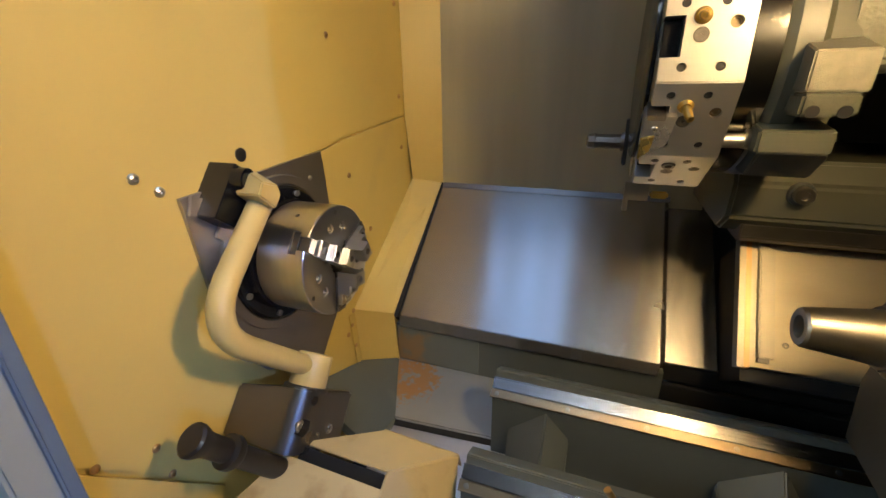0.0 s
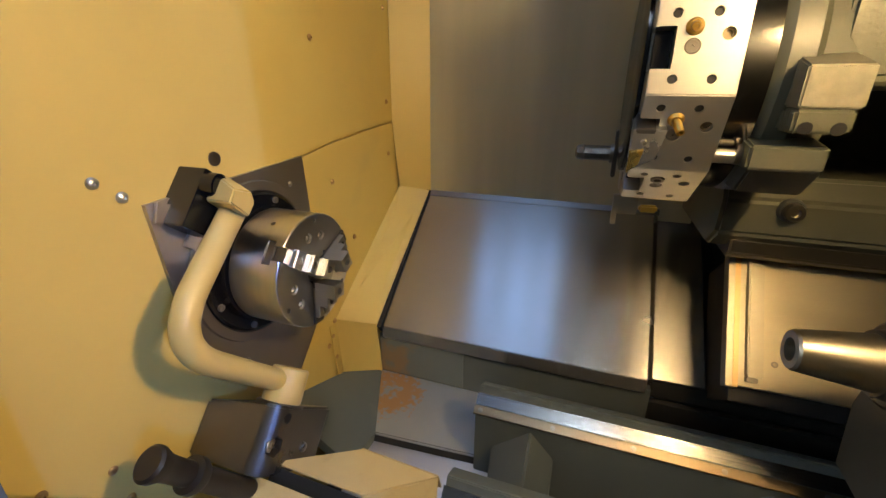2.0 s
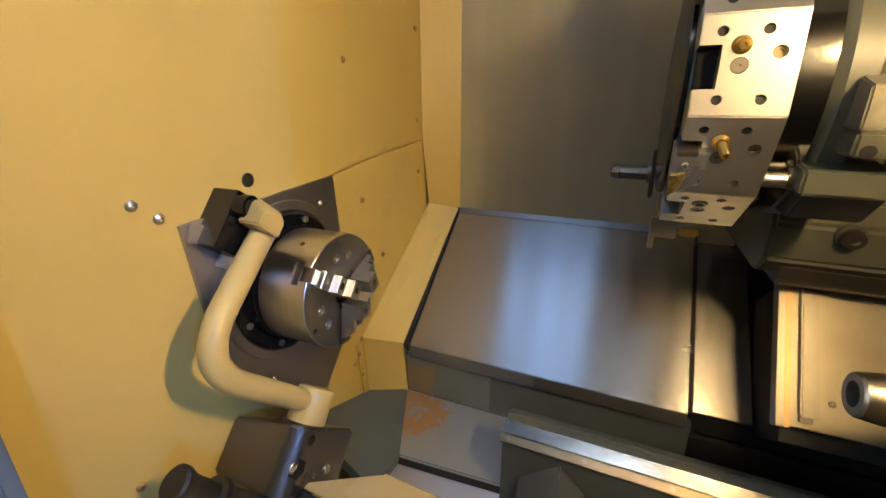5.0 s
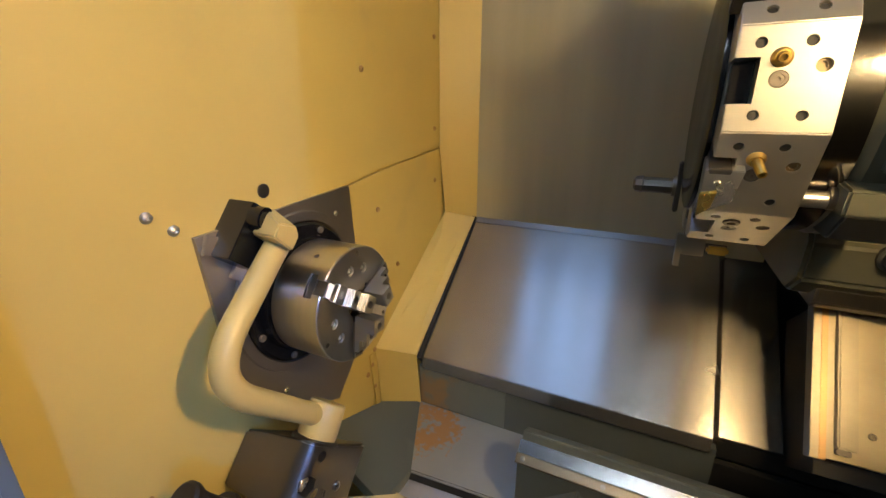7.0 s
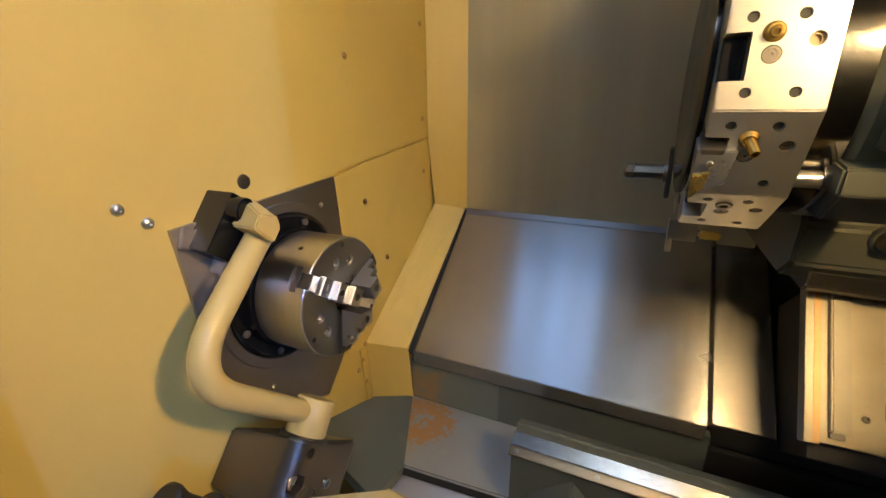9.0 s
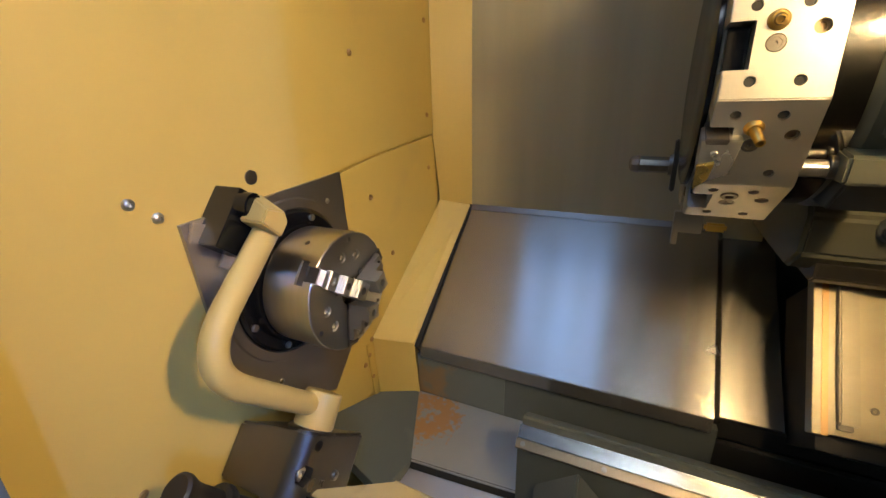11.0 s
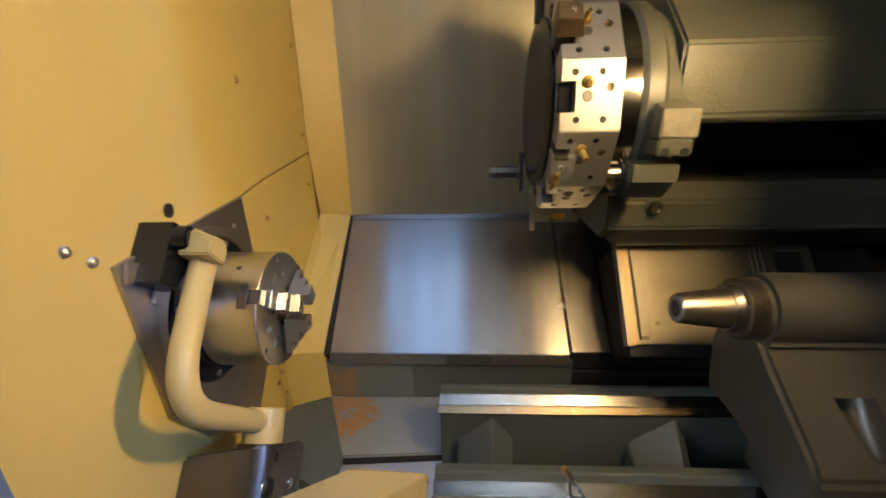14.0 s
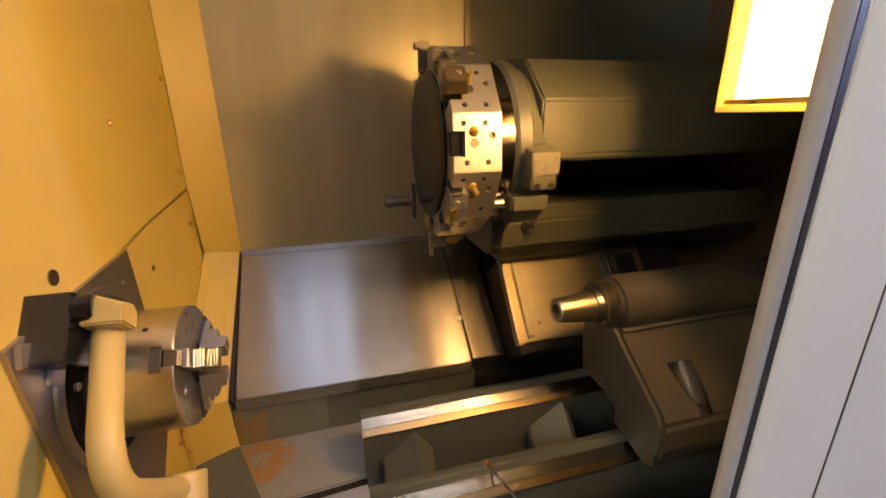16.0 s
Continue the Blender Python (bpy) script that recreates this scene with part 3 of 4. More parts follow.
cuts.append(rod((XF - 0.05, AXIS_Y, AXIS_Z), (XF + 0.01, AXIS_Y, AXIS_Z), 0.022, n=32))
cuts.append(rod(polar(-0.662, 113, 0.08), polar(-0.662, 113, 0.11), 0.004, n=14))
part("body", carved(turned((-0.711, AXIS_Y, AXIS_Z), (1, 0, 0), [(0, R - 0.004), (0.003, R), (0.0875, R), (0.089, R - 0.0015), (0.089, 0)], 80), cuts), CHUCK, chuck)
part("bore_plug", turned((XF - 0.03, AXIS_Y, AXIS_Z), (1, 0, 0), [(0, 0.0218), (0.012, 0.0218), (0.012, 0)], 24), DULL, chuck)
for k in range(3):
    a = JAW + 120 * k
    for da, r in ((46, 0.057), (78, 0.059)):
        part("mounting_screw", socket_screw(polar(XF - 0.0095, a + da, r), (1, 0, 0), 0.0073, 0.0065), GROUND_STEEL, chuck, "bright socket screw")
    m = Matrix.Translation((0, AXIS_Y, AXIS_Z)) @ Matrix.Rotation(radians(a), 4, "X")
    # master jaw with serrations across its top
    comb = [(0.034 + 0.002 * i, 0.0034 + 0.0019 * (i % 2)) for i in range(27)]
    rim = [(0.027, -0.0128)] + [(0.027, 0.0037)] + comb + [(0.089, 0.0037), (0.089, -0.0128)]
    upper = slab([m @ Vector((XF + h, r, -0.0106)) for r, h in rim], m.to_3x3() @ Vector((0, 0, 0.0212)), 0)
    part("master_jaw", joined([upper, block(m @ Matrix.Translation((XF - 0.022, 0.058, 0)), (0.013, 0.062, 0.035), 0.001)]), DULL, chuck, "serrated dark steel master jaw")
    top = bmesh.new()
    # steps rising to the centre, their outward faces toothed
    teeth1 = [(0.0380 + 0.0016 * (i % 2), 0.0420 - 0.0020 * i) for i in range(8)]
    teeth2 = [(0.0540 + 0.0016 * (i % 2), 0.0280 - 0.0020 * i) for i in range(8)]
    outline = [(0.016, 0.0055), (0.016, 0.040), (0.018, 0.042)] + teeth1 + teeth2 + [(0.073, 0.014), (0.075, 0.012), (0.075, 0.0055)]
    lo = [top.verts.new(m @ Vector((XF + h, r, -0.013))) for r, h in outline]
    hi = [top.verts.new(m @ Vector((XF + h, r, 0.013))) for r, h in outline]
    top.faces.new(lo)
    top.faces.new(hi[::-1])
    for i in range(len(lo)):
        j = (i + 1) % len(lo)
        top.faces.new((lo[i], hi[i], hi[j], lo[j]))
    shaped(top, 0)
    holes = [rod(m @ Vector((XF + h, r, 0)), m @ Vector((XF + 0.07, r, 0)), q, n=16) for r, h, q in ((0.064, 0.009, 0.0062), (0.047, 0.014, 0.0056), (0.028, 0.020, 0.0056))]
    jaw = part("top_jaw", carved(top, holes), JAW_STEEL, chuck, "stepped bright steel top jaw")
    part("jaw_screw", socket_screw(m @ Vector((XF + 0.0092, 0.064, 0)), (1, 0, 0), 0.0058, 0.0042), GROUND_STEEL, jaw, "bright socket screw")

# ---- turret ----
TY, TZ, APO = 0.946, 1.360, 0.190
TX0, TX1 = -0.178, -0.086
turret = thing("tool_turret", (-0.13, TY, TZ - APO), "twelve-sided bright steel tool turret with drilled faces", "turret")


def on_face(a, x, s, h=0.0):
    """A place on the turret face whose normal stands at a degrees: s along its width (upwards at the front), h out of it."""
    c, d = math.cos(radians(a)), math.sin(radians(a))
    return Vector((x, TY + c * (APO + h) + d * s, TZ + d * (APO + h) - c * s))


def face_dir(a):
    return Vector((0, math.cos(radians(a)), math.sin(radians(a))))


def face_pose(a, x, s, h):
    """Axes: x along the spindle, y along the face, z out of it."""
    n = face_dir(a)
    t = Vector((0, math.sin(radians(a)), -math.cos(radians(a))))
    m = Matrix((Vector((1, 0, 0)), t, n)).transposed().to_4x4()
    return Matrix.Translation(on_face(a, x, s, h)) @ m


FACES = [175 + 30 * k for k in range(12)]
ring = [(TY + APO / math.cos(radians(15)) * math.cos(radians(a + 15)), TZ + APO / math.cos(radians(15)) * math.sin(radians(a + 15))) for a in FACES]
cuts = []
for a in FACES:
    cuts.append(block(face_pose(a, TX0, -0.001, 0), (0.044, 0.044, 0.070), 0))
    for x, s, r in ((-0.153, -0.034, 0.0052), (-0.113, -0.034, 0.0052), (-0.158, 0.034, 0.0052), (-0.118, 0.034, 0.0052), (-0.105, 0.012, 0.0068), (-0.139, 0.020, 0.0095), (-0.138, 0.0, 0.0085)):
        cuts.append(rod(on_face(a, x, s, -0.014), on_face(a, x, s, 0.01), r, n=18))
part("disc", carved(prism_x(ring, TX0, TX1, 0.0012), cuts), TURRET, turret)
for a in FACES:
    # black block added in each slot to give it its shade
    part("slot_shade", block(face_pose(a, TX0 + 0.0115, -0.001, -0.026), (0.020, 0.042, 0.016), 0.001), BLACK, turret)
    # near-black discs put the shade into the drilled holes
    for x, s in ((-0.153, -0.034), (-0.113, -0.034), (-0.158, 0.034), (-0.118, 0.034)):
        part("hole_shade", turned(on_face(a, x, s, -0.006), face_dir(a), [(0, 0.005), (0.003, 0.005), (0.003, 0)], 12), SHADOW_GAP, turret)
    part("grub_screw", turned(on_face(a, -0.138, 0.0, -0.006), face_dir(a), [(0, 0.0083), (0.005, 0.0083), (0.006, 0.0075), (0.006, 0.005), (0.0052, 0.0048), (0.0052, 0.0018), (0.002, 0.0018), (0.002, 0)], 22), DULL, turret, "grey hexagon grub screw")
    part("hole_insert", turned(on_face(a, -0.105, 0.012, -0.008), face_dir(a), [(0, 0.0066), (0.004, 0.0066), (0.004, 0.004), (0.001, 0.004), (0.001, 0)], 16), WORN, turret)
for a in (145, 175, 205):
    aim = (face_dir(a) + Vector((0.25, -0.1, -0.30) if a == 205 else (0.0, -0.1, -0.2))).normalized()
    noz = part("coolant_nozzle", turned(on_face(a, -0.139, 0.020, -0.006), face_dir(a), [(0, 0.0093), (0.006, 0.0093), (0.009, 0.008), (0.011, 0.0065), (0.011, 0.005), (0.009, 0.0045), (0.009, 0)], 24), BRASS, turret, "brass coolant nozzle")
    part("jet_tube", turned(on_face(a, -0.139, 0.020, 0.0), aim, [(0, 0.0055), (0.008 if a == 175 else 0.020, 0.005), (0.010 if a == 175 else 0.024, 0.0044), (0.010 if a == 175 else 0.024, 0.0026), (0.006, 0.0024), (0.006, 0)], 18), BRASS, noz)
for a in (235, 265):
    part("coolant_plug", socket_screw(on_face(a, -0.139, 0.020, -0.006), face_dir(a), 0.009, 0.008), DULL, turret, "dark nozzle plug")
part("clamp_disc", turned((TX0 - 0.010, TY, TZ), (1, 0, 0), [(0, 0), (0, 0.12), (0.002, 0.148), (0.004, 0.153), (0.0095, 0.153), (0.0095, 0)], 96), BLACK, turret, "black oily front disc")
part("hub", turned((TX1 - 0.001, TY, TZ), (1, 0, 0), [(0, 0.165), (0.004, 0.170), (0.036, 0.170), (0.036, 0)], 80), material("dark_hub_steel", (0.16, 0.155, 0.15), 0.15, 1, 0.1, 10, (8, 1, 1), bump=0.01, rough_spread=0.02), turret, "dark polished hub ring")

# turning tool with coated insert
tool = thing("turning_tool", on_face(205, -0.17, -0.02, 0.0), "steel turning tool with gold coated insert", "cutting tool")
part("shank", block(face_pose(205, -0.170, 0.004, -0.006), (0.022, 0.020, 0.040), 0.001), DULL, tool)
hp = face_pose(205, -0.168, -0.004, 0.012) @ Matrix.Scale(1.35, 4)
part("head", slab([hp @ Vector(v) for v in ((-0.012, 0.012, 0.0), (0.016, 0.012, 0.0), (0.010, -0.010, 0.012), (-0.012, -0.022, 0.016))], hp.to_3x3() @ Vector((0, 0, -0.022)), 0.001), GROUND_STEEL, tool)
part("insert", slab([hp @ Vector(v) for v in ((-0.013, -0.004, 0.013), (-0.001, -0.002, 0.011), (-0.004, -0.014, 0.016), (-0.013, -0.022, 0.019))], hp.to_3x3() @ Vector((0, 0, -0.004)), 0.0005), GOLD, tool, "gold coated insert")
part("clamp_screw", socket_screw(hp @ Vector((-0.002, 0.004, 0.006)), face_dir(205), 0.0035, 0.004), GROUND_STEEL, tool)

# parting tool under the turret
pt = thing("parting_tool", (-0.18, 0.90, 1.13), "steel parting tool pointing down with yellow shim", "cutting tool")
part("holder", block(face_pose(265, -0.163, 0.0, 0.014), (0.030, 0.020, 0.040), 0.001), OILED, pt)
part("blade", block(face_pose(265, -0.182, 0.004, 0.028), (0.008, 0.014, 0.050), 0.0008), OILED, pt)
part("shim", block(face_pose(265, -0.132, 0.008, 0.022), (0.028, 0.014, 0.012), 0.003), GOLD, pt, "yellow end cap")

# upright tool at the top of the turret
ut = thing("turning_tool", on_face(85, -0.19, 0.0, 0.0), "dark steel tool standing out of the turret", "cutting tool")
part("shank", block(face_pose(85, -0.180, 0.0, -0.012), (0.020, 0.022, 0.060), 0.001), DULL, ut)
part("tip", block(face_pose(85, -0.194, 0.0, 0.010), (0.010, 0.020, 0.012), 0.0008), DULL, ut)

# turning tool on the upper front face
st = thing("turning_tool", on_face(145, -0.17, 0.0, 0.0), "brown oily steel tool block clamped in the turret", "cutting tool")
part("shank", block(face_pose(145, -0.172, 0.0, -0.004), (0.030, 0.030, 0.040), 0.0015), DULL, st)
part("head", hull([face_pose(145, -0.168, 0.0, 0.02) @ Vector(v) for v in ((-0.020, -0.020, -0.012), (0.022, -0.020, -0.012), (-0.020, 0.022, -0.012), (0.022, 0.022, -0.012), (-0.020, -0.012, 0.016), (0.016, -0.012, 0.012), (-0.020, 0.018, 0.020), (0.016, 0.018, 0.014))], 0.0015), WORN, st, "brown brushed tool head")
part("clamp_screw", socket_screw(on_face(145, -0.166, 0.004, 0.0345), face_dir(145), 0.0045, 0.004), GROUND_STEEL, st)

# boring bar at the rear of the turret
bar = thing("boring_bar", (-0.2, 1.09, 1.18), "dark steel boring bar in a thin holder plate", "cutting tool")
part("holder", box(-0.190, -0.182, 1.075, 1.104, 1.168, 1.258, 0.002), DARK, bar)
part("holder_disc", turned((-0.196, 1.09, 1.213), (1, 0, 0), [(0, 0.018), (0.006, 0.019), (0.006, 0)], 28), DULL, bar)
part("shank", turned((-0.262, 1.090, 1.213), (1, 0, 0), [(0, 0), (0, 0.009), (0.004, 0.014), (0.016, 0.0165), (0.018, 0.0145), (0.072, 0.0145), (0.072, 0)], 8), DULL, bar, "steel bar shank")

# ---- turret housing and slide ----
housing = thing("turret_housing", (0.2, 0.95, 1.33), "olive grey painted turret housing casting with rough machined lug", "turret housing")
part("neck", turned((-0.0505, TY, TZ), (1, 0, 0), [(0, 0.164), (0.010, 0.172), (0.034, 0.172), (0.044, 0.160), (0.075, 0.155), (0.075, 0)], 64), CAST, housing)
part("body", prism_x([(0.800, 1.332), (0.792, 1.345), (0.792, 1.45), (0.88, 1.53), (1.26, 1.56), (1.26, 1.332)], 0.010, 0.85, 0.005), CAST, housing)
part("rough_pad", prism_x([(0.7914, 1.348), (0.7914, 1.428), (0.80, 1.428), (0.80, 1.348)], 0.014, 0.100, 0), HAMMERED, housing, "rough cast pad")
part("lug", prism_x([(0.742, 1.314), (0.742, 1.356), (0.80, 1.372), (0.80, 1.314)], -0.031, 0.026, 0.002), SPARKLE, housing, "rough bright cast lug")
part("lug_foot", prism_x([(0.744, 1.288), (0.742, 1.313), (0.82, 1.313), (0.82, 1.288)], -0.031, 0.022, 0.003), HAMMERED, housing, "machined lug foot")
for x in (-0.019, 0.010):
    # the holes' shade, put on as near-black discs
    part("screw_hole", turned((x, 0.7445, 1.294), (0, -1, -0.2), [(0, 0.0068), (0.0014, 0.0068), (0.0014, 0)], 20), SHADOW_GAP, housing)
part("clamp_block", prism_x([(0.768, 1.243), (0.766, 1.272), (0.86, 1.286), (0.86, 1.243)], -0.056, 0.020, 0.003), CAST, housing, "pale machined clamp block")
part("lock_pin", rod((-0.090, 0.80, 1.255), (-0.055, 0.80, 1.255), 0.0095, n=24, bevel=0.001), GROUND_STEEL, housing, "bright locking pin")
part("lock_collar", rod((-0.062, 0.80, 1.257), (-0.054, 0.80, 1.257), 0.0125, n=24, bevel=0.001), DULL, housing)
# darker than the casting round it, to put in the clamp block's shade
part("shaded_under_block", prism_x([(0.83, 1.205), (0.79, 1.242), (0.88, 1.242), (0.98, 1.205)], -0.045, 0.03, 0.003), DARK, housing)

saddle = thing("cross_slide", (0.2, 1.0, 0.85), "slanted cross slide with machined plate and bronze wiper strips", "machine slide")
PT, PB = Vector((0, 1.020, 1.054)), Vector((0, 0.883, 0.877))
pd = (PT - PB).normalized()
pn = Vector((0, -pd.z, pd.y))


def on_plate(x, s, h=0.0):
    return PB + pd * s + pn * h + Vector((x, 0, 0))


def plate_bar(x0, x1, s0, s1, h0, h1, bevel=0.001):
    return slab([on_plate(x0, s0, h1), on_plate(x1, s0, h1), on_plate(x1, s1, h1), on_plate(x0, s1, h1)], -pn * (h1 - h0), bevel)


part("plate", plate_bar(0.046, 0.46, -0.004, 0.225, -0.02, 0.000), material("oiled_plate", (0.44, 0.385, 0.28), 0.40, 0.9, 0.15, 8, (1, 3, 3), 120, 0.05), saddle, "oily machined plate")
part("wiper_frame", plate_bar(0.027, 0.037, -0.008, 0.226, -0.02, 0.006), OILED, saddle, "oily bright wiper frame")
part("wiper_strip", plate_bar(0.037, 0.046, -0.008, 0.226, -0.02, 0.004), BRONZE, saddle, "bronze wiper strip")
part("gib_bar", plate_bar(0.056, 0.079, 0.012, 0.230, -0.002, 0.012, 0.002), OILED, saddle, "pale oily gib bar")
part("gib_nut", plate_bar(0.056, 0.073, 0.004, 0.012, 0.0, 0.008), DULL, saddle)
for x in (0.325, 0.337, 0.349):
    part("scraper_rib", plate_bar(x, x + 0.005, 0.14, 0.226, -0.002, 0.004), DULL, saddle)
part("screw", turned(on_plate(0.098, 0.040), pn, [(0, 0.005), (0.001, 0.005), (0.001, 0.003), (0, 0.003), (0, 0)], 16), DULL, saddle)
# casting in near-black, which puts in the shade of the gap
part("side_casting", plate_bar(0.040, 0.60, -0.03, 0.23, -0.16, -0.021), SHADOW_GAP, saddle, "slide casting, near-black for the shaded gap")
part("top_casting", prism_x([(1.000, 1.075), (0.955, 1.110), (0.950, 1.170), (0.975, 1.205), (1.25, 1.205), (1.25, 1.075)], -0.02, 0.85, 0.006), CAST, saddle, "grey slide casting")
part("top_ledge", prism_x([(0.985, 1.060), (0.970, 1.072), (0.970, 1.098), (1.20, 1.098), (1.20, 1.060)], 0.010, 0.85, 0.003), DULL, saddle)
# dark raised disc in place of the shaded recess round the bolt
part("recess_shade", turned((0.072, 0.953, 1.158), (0, -1, 0), [(0, 0.019), (0.006, 0.018), (0.008, 0.0155), (0.008, 0)], 32), DARK, saddle)
part("socket_bolt", socket_screw((0.072, 0.944, 1.158), (0, -1, 0), 0.0135, 0.012), DULL, saddle, "large socket bolt")
# near-black plate laid on the cover, painting in an opening's shade
part("gap_plate", plate_bar(0.375, 0.435, 0.05, 0.20, 0.0005, 0.003, 0.0005), SHADOW_GAP, saddle, "near-black plate for the dark gap in the slide cover")

# ---- tailstock ----
ts = thing("tailstock", (0.3, 0.69, 0.77), "grey painted tailstock casting with steel quill", "tailstock")
prof = [(0.565, 0.832), (0.515, 0.826), (0.503, 0.845), (0.507, 0.902), (0.522, 0.922), (0.628, 0.998)]
for a in range(225, 20, -15):
    prof.append((AXIS_Y + 0.056 * math.cos(radians(a)), AXIS_Z + 0.056 * math.sin(radians(a))))
prof += [(0.768, 0.96), (0.752, 0.868), (0.665, 0.860)]
part("body", carved(prism_x(prof, 0.124, 0.86, 0.008), [turned((0.220, 0.526, 0.894), (0, 0.62, 0.78), [(0, 0.025), (0.10, 0.027)], 32)]), TAIL_SHADED, ts)
part("clamp_bolt", socket_screw((0.220, 0.5265, 0.895), (0, 0.62, 0.78), 0.019, 0.018), DULL, ts, "large oily clamp bolt")
part("foot", prism_x([(0.560, 0.7655), (0.535, 0.785), (0.535, 0.828), (0.570, 0.832), (0.660, 0.858), (0.660, 0.790)], 0.150, 0.86, 0.004), TAIL_SHADED, ts)
part("foot", prism_x([(0.760, 0.800), (0.760, 0.875), (0.850, 0.875), (0.850, 0.815)], 0.230, 0.86, 0.004), TAIL_SHADED, ts)
part("quill_collar", turned((0.096, AXIS_Y, AXIS_Z), (1, 0, 0), [(0, 0.030), (0, 0.0435), (0.003, 0.0475), (0.032, 0.0475), (0.032, 0)], 48), CASTING, ts, "dark steel quill collar")
for k in range(6):
    a = 30 + 60 * k
    part("collar_screw", socket_screw(polar(0.0965, a, 0.0405), (-1, 0, 0), 0.0026, 0.003), DULL, ts)
part("wiper_ring", turned((0.084, AXIS_Y, AXIS_Z), (1, 0, 0), [(0, 0.031), (0, 0.0355), (0.0125, 0.0385), (0.0125, 0)], 48), DULL, ts, "dark rubber wiper ring")
part("quill", turned((0.010, AXIS_Y, AXIS_Z), (1, 0, 0), [(0.03, 0), (0.03, 0.010), (0.012, 0.0125), (0.0, 0.0135), (0.0, 0.0215), (0.003, 0.0235), (0.079, 0.0325), (0.095, 0.0325), (0.095, 0)], 56), OILED, ts, "bright tapered steel quill")

# ---- tool setter arm on the headstock ----
arm = thing("bent_pipe_probe", (-0.66, 0.62, 0.80), "cream painted bent pipe arm with black sensor box", "probe")
D1 = Vector((0, 0.76, -0.65)).normalized()
D2 = Vector((0, -D1.z, D1.y)) * -1
up = -D2
part("pipe", tube([(-0.677, 0.606, 1.180), (-0.645, 0.445, 1.060), (-0.650, 0.608, 0.898)], 0.0168, 0.082, 28, 16), CREAM_TUBE, arm)
col = Vector((-0.648, 0.6225, 0.8895))
part("collar", turned(col - up * 0.034, up, [(0, 0.030), (0.003, 0.031), (0.050, 0.029), (0.053, 0.027), (0.053, 0)], 32), CREAM_TUBE, arm)
part("collar_ring", turned(col - up * 0.041, up, [(0, 0.037), (0.004, 0.037), (0.007, 0.034), (0.007, 0)], 32), CASTING, arm, "dark steel ring")
part("elbow", hull([(-0.645, 0.580, 1.213), (-0.645, 0.569, 1.197), (-0.645, 0.596, 1.171), (-0.645, 0.610, 1.187), (-0.645, 0.607, 1.203),
                    (-0.693, 0.600, 1.224), (-0.693, 0.575, 1.195), (-0.693, 0.602, 1.170), (-0.693, 0.628, 1.196), (-0.693, 0.617, 1.219)], 0.0022), CREAM_TUBE, arm)
part("pivot", rod((-0.70, 0.588, 1.212), (-0.68, 0.592, 1.210), 0.017, n=28, bevel=0.002), BLACK, arm, "black pivot ring")
bmx = Matrix.Translation((-0.720, 0.583, 1.187)) @ Matrix.Rotation(radians(-38.5), 4, "X")
part("sensor_box", block(bmx, (0.050, 0.050, 0.081), 0.0012), BLACK, arm, "black sensor box")
part("bracket", block(Matrix.Translation((-0.731, 0.547, 1.180)) @ Matrix.Rotation(radians(-20), 4, "X"), (0.006, 0.030, 0.026), 0.001), PLATE, arm, "bare aluminium bracket")
part("bracket", block(Matrix.Translation((-0.731, 0.575, 1.134)) @ Matrix.Rotation(radians(-38), 4, "X"), (0.006, 0.020, 0.022), 0.001), PLATE, arm, "bare aluminium bracket")

base = thing("rounded_casting", (-0.67, 0.58, 0.75), "brown-grey steel rounded casting holding the arm, with recessed screws", "casting")
cx = Vector((-0.680, 0.563, 0.850))
bm0 = Matrix((Vector((1, 0, 0)), D1, up)).transposed().to_4x4()
mb = Matrix.Translation(cx) @ bm0
bb = bmesh.new()
outl = [(-0.062, 0.122), (-0.062, -0.030)]
outl += [(0.040 + 0.028 * math.cos(radians(a)), -0.002 + 0.028 * math.sin(radians(a))) for a in range(-90, 1, 10)]
outl += [(0.056 + 0.012 * math.cos(radians(a)), 0.110 + 0.012 * math.sin(radians(a))) for a in range(0, 91, 15)]
lo = [bb.verts.new(mb @ Vector((x, y, -0.065))) for x, y in outl]
hi = [bb.verts.new(mb @ Vector((x, y, 0.034 if x > -0.05 else 0.016))) for x, y in outl]
bb.faces.new(lo)
bb.faces.new(hi[::-1])
for i in range(len(lo)):
    j = (i + 1) % len(lo)
    bb.faces.new((lo[i], hi[i], hi[j], lo[j]))
shaped(bb, 0.004, 2)
pock = [rod(Vector((-0.63, 0.573, 0.864)), Vector((-0.60, 0.573, 0.864)), 0.008, n=18), rod(Vector((-0.63, 0.541, 0.838)), Vector((-0.60, 0.541, 0.838)), 0.015, n=6), rod(Vector((-0.63, 0.593, 0.788)), Vector((-0.60, 0.593, 0.788)), 0.008, n=18)]
part("casting", carved(bb, pock), CASTING, base)
part("recessed_screw", socket_screw((-0.630, 0.541, 0.838), (1, 0, 0), 0.010, 0.010), GROUND_STEEL, base, "bright recessed screw")
part("set_screw", socket_screw((-0.630, 0.593, 0.788), (1, 0, 0), 0.0075, 0.022), GROUND_STEEL, base, "bright set screw")
part("plug", socket_screw((-0.630, 0.573, 0.864), (1, 0, 0), 0.0075, 0.008), BLACK, base)

# coolant hose stub
hose = thing("coolant_hose", (-0.7, 0.45, 0.80), "dark brown flanged coolant hose stub with clamp ring", "hose")
hd = Vector((0.12, 0.55, -0.83)).normalized()
h0 = Vector((-0.660, 0.405, 0.932))
part("pipe", turned(h0, hd, [(0.0, 0), (0.0, 0.018), (0.003, 0.0215), (0.009, 0.0215), (0.022, 0.0165), (0.034, 0.0155), (0.20, 0.0165), (0.20, 0)], 28), HOSE, hose)
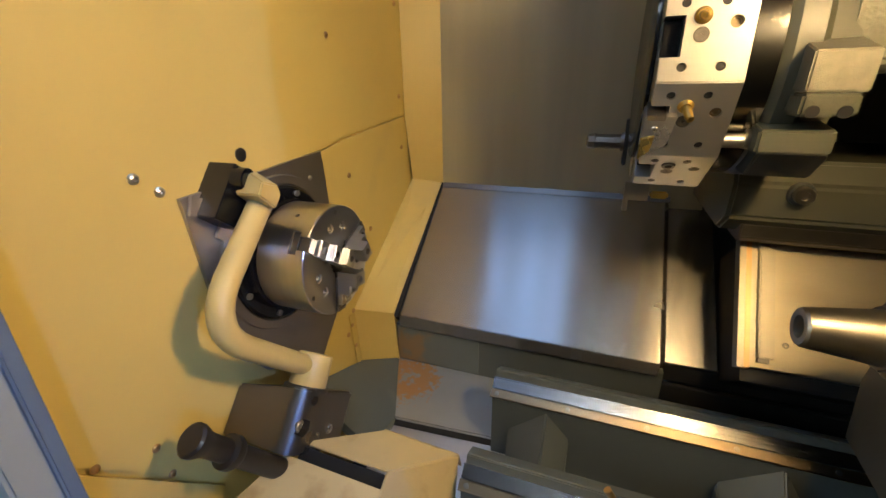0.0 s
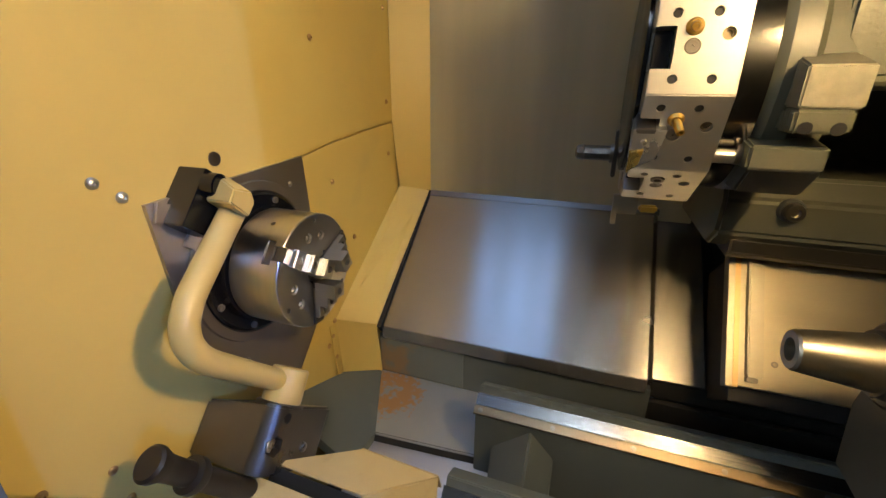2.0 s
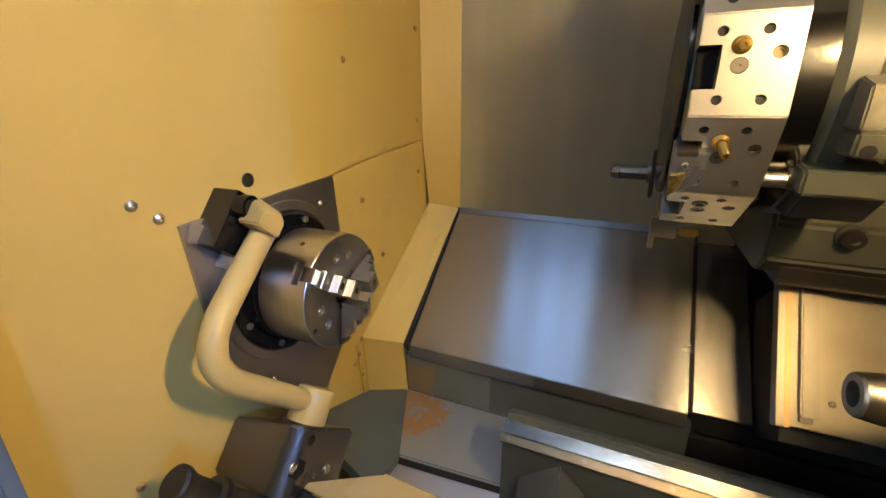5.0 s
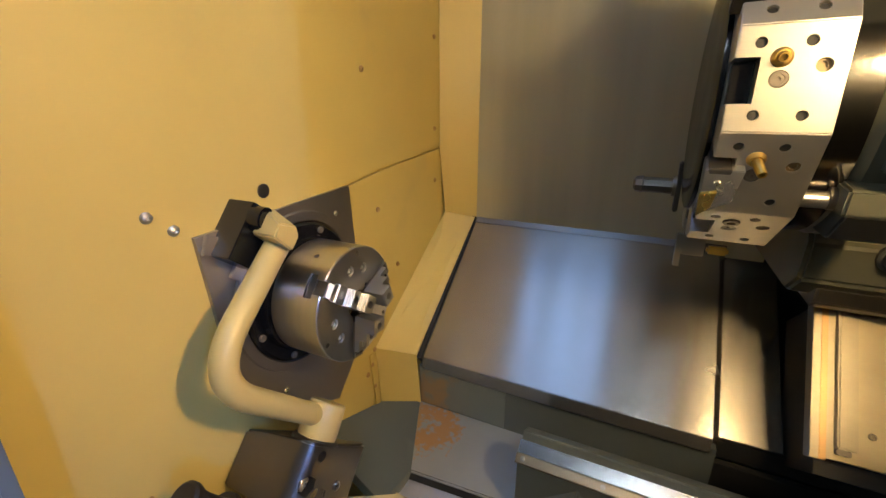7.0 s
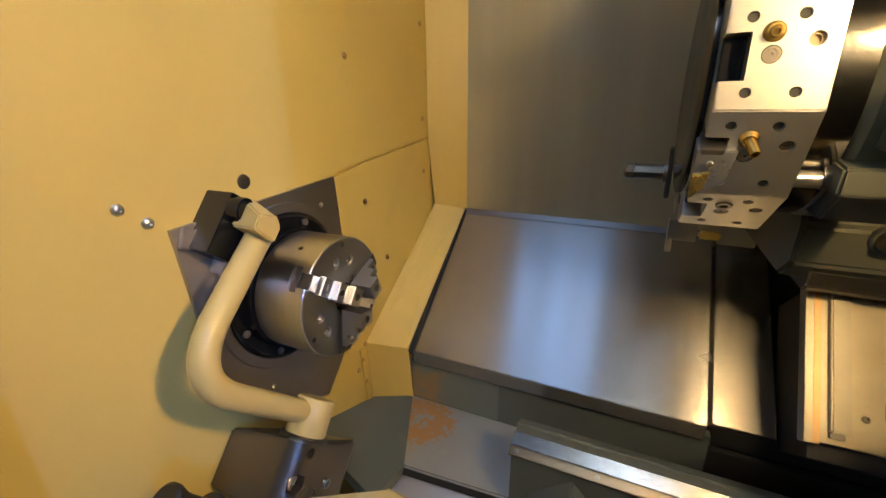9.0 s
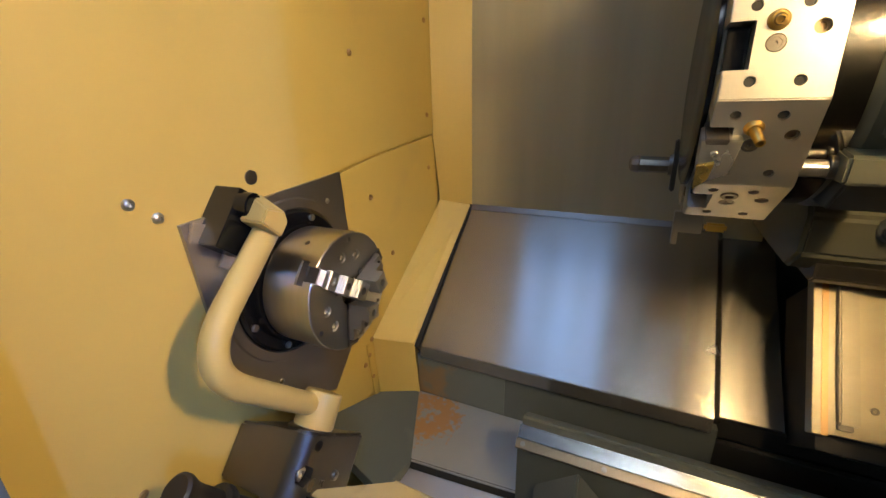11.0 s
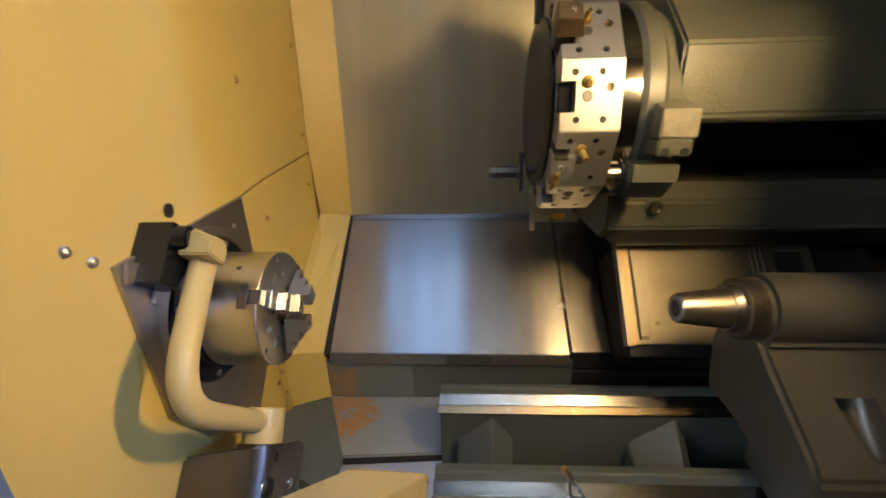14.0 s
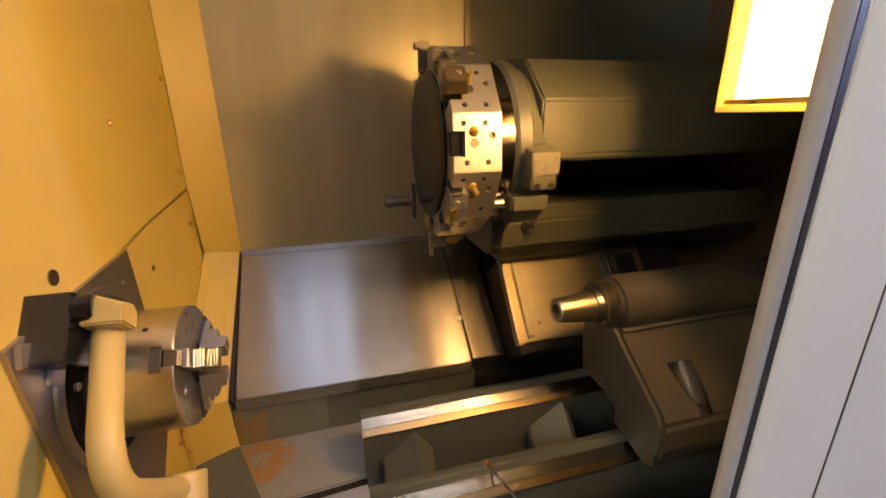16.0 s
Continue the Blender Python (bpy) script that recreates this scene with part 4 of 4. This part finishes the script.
part("clamp_ring", turned(h0 + hd * 0.060, hd, [(0, 0.015), (0.003, 0.023), (0.012, 0.0235), (0.018, 0.021), (0.020, 0.015)], 28), HOSE, hose, "thick brown clamp ring")

# cream chip chute near the door
chute = thing("chip_chute", (-0.50, 0.50, 0.70), "cream painted sheet metal chute with a dark slot", "chute")
cz = 0.80
part("top_sheet", slab([(-0.628, 0.545, cz + 0.000), (-0.475, 0.545, cz - 0.004), (-0.388, 0.622, cz - 0.02), (-0.520, 0.622, cz - 0.012)], (0, 0, -0.004)), CHUTE, chute)
part("front_sheet", slab([(-0.640, 0.520, cz - 0.004), (-0.470, 0.520, cz - 0.010), (-0.46, 0.36, cz - 0.07), (-0.70, 0.36, cz - 0.04)], (0, 0, -0.004)), CHUTE, chute)
# near-black sheet gives the slot the shade of its depth
part("slot", slab([(-0.625, 0.544, cz - 0.006), (-0.475, 0.544, cz - 0.010), (-0.472, 0.518, cz - 0.045), (-0.635, 0.518, cz - 0.04)], (0, 0, -0.004)), SHADOW_GAP, chute, "dark slot")
part("end_sheet", slab([(-0.472, 0.545, cz - 0.006), (-0.387, 0.622, cz - 0.022), (-0.387, 0.60, cz - 0.12), (-0.455, 0.36, cz - 0.16), (-0.46, 0.36, cz - 0.07)], (-0.004, 0.001, 0)), CHUTE, chute)
part("rear_lip", slab([(-0.520, 0.622, cz - 0.012), (-0.388, 0.622, cz - 0.02), (-0.385, 0.628, cz - 0.05), (-0.525, 0.628, cz - 0.04)], (0, 0.003, 0)), CHUTE, chute)

# front gutter sheet, conveyor slats and wire rod
solo("gutter_sheet", slab([(-0.10, 0.47, 0.80), (0.20, 0.42, 0.80), (0.40, 0.44, 0.78), (0.40, 0.30, 0.74), (-0.12, 0.30, 0.74)], (0, 0, -0.004)), CHUTE, "cream painted sheet metal gutter inside the door", "gutter")
conv = thing("chip_conveyor", (-0.2, 0.55, 0.50), "steel hinged-slat chip conveyor in the pan", "conveyor")
for k in range(26):
    x = -0.56 + 0.022 * k
    part("slat", box(x, x + 0.019, 0.42, 0.575, 0.545, 0.553, 0.001), GROUND_STEEL, conv)
hook = thing("chip_hook", (-0.08, 0.575, 0.62), "thin steel wire rod with a looped tip leaning on the rail", "hand tool")
part("rod", tube([(-0.168, 0.580, 0.836), (-0.150, 0.580, 0.806), (-0.112, 0.580, 0.745), (-0.03, 0.580, 0.556)], 0.003, 0.01, 12), GROUND_STEEL, hook)
part("loop", tube([(-0.165, 0.576, 0.828), (-0.163, 0.570, 0.800), (-0.148, 0.570, 0.795), (-0.143, 0.577, 0.798)], 0.002, 0.006, 10), GROUND_STEEL, hook)
part("tip", rod((-0.174, 0.580, 0.846), (-0.163, 0.580, 0.828), 0.005, n=14, bevel=0.001), BRONZE, hook)
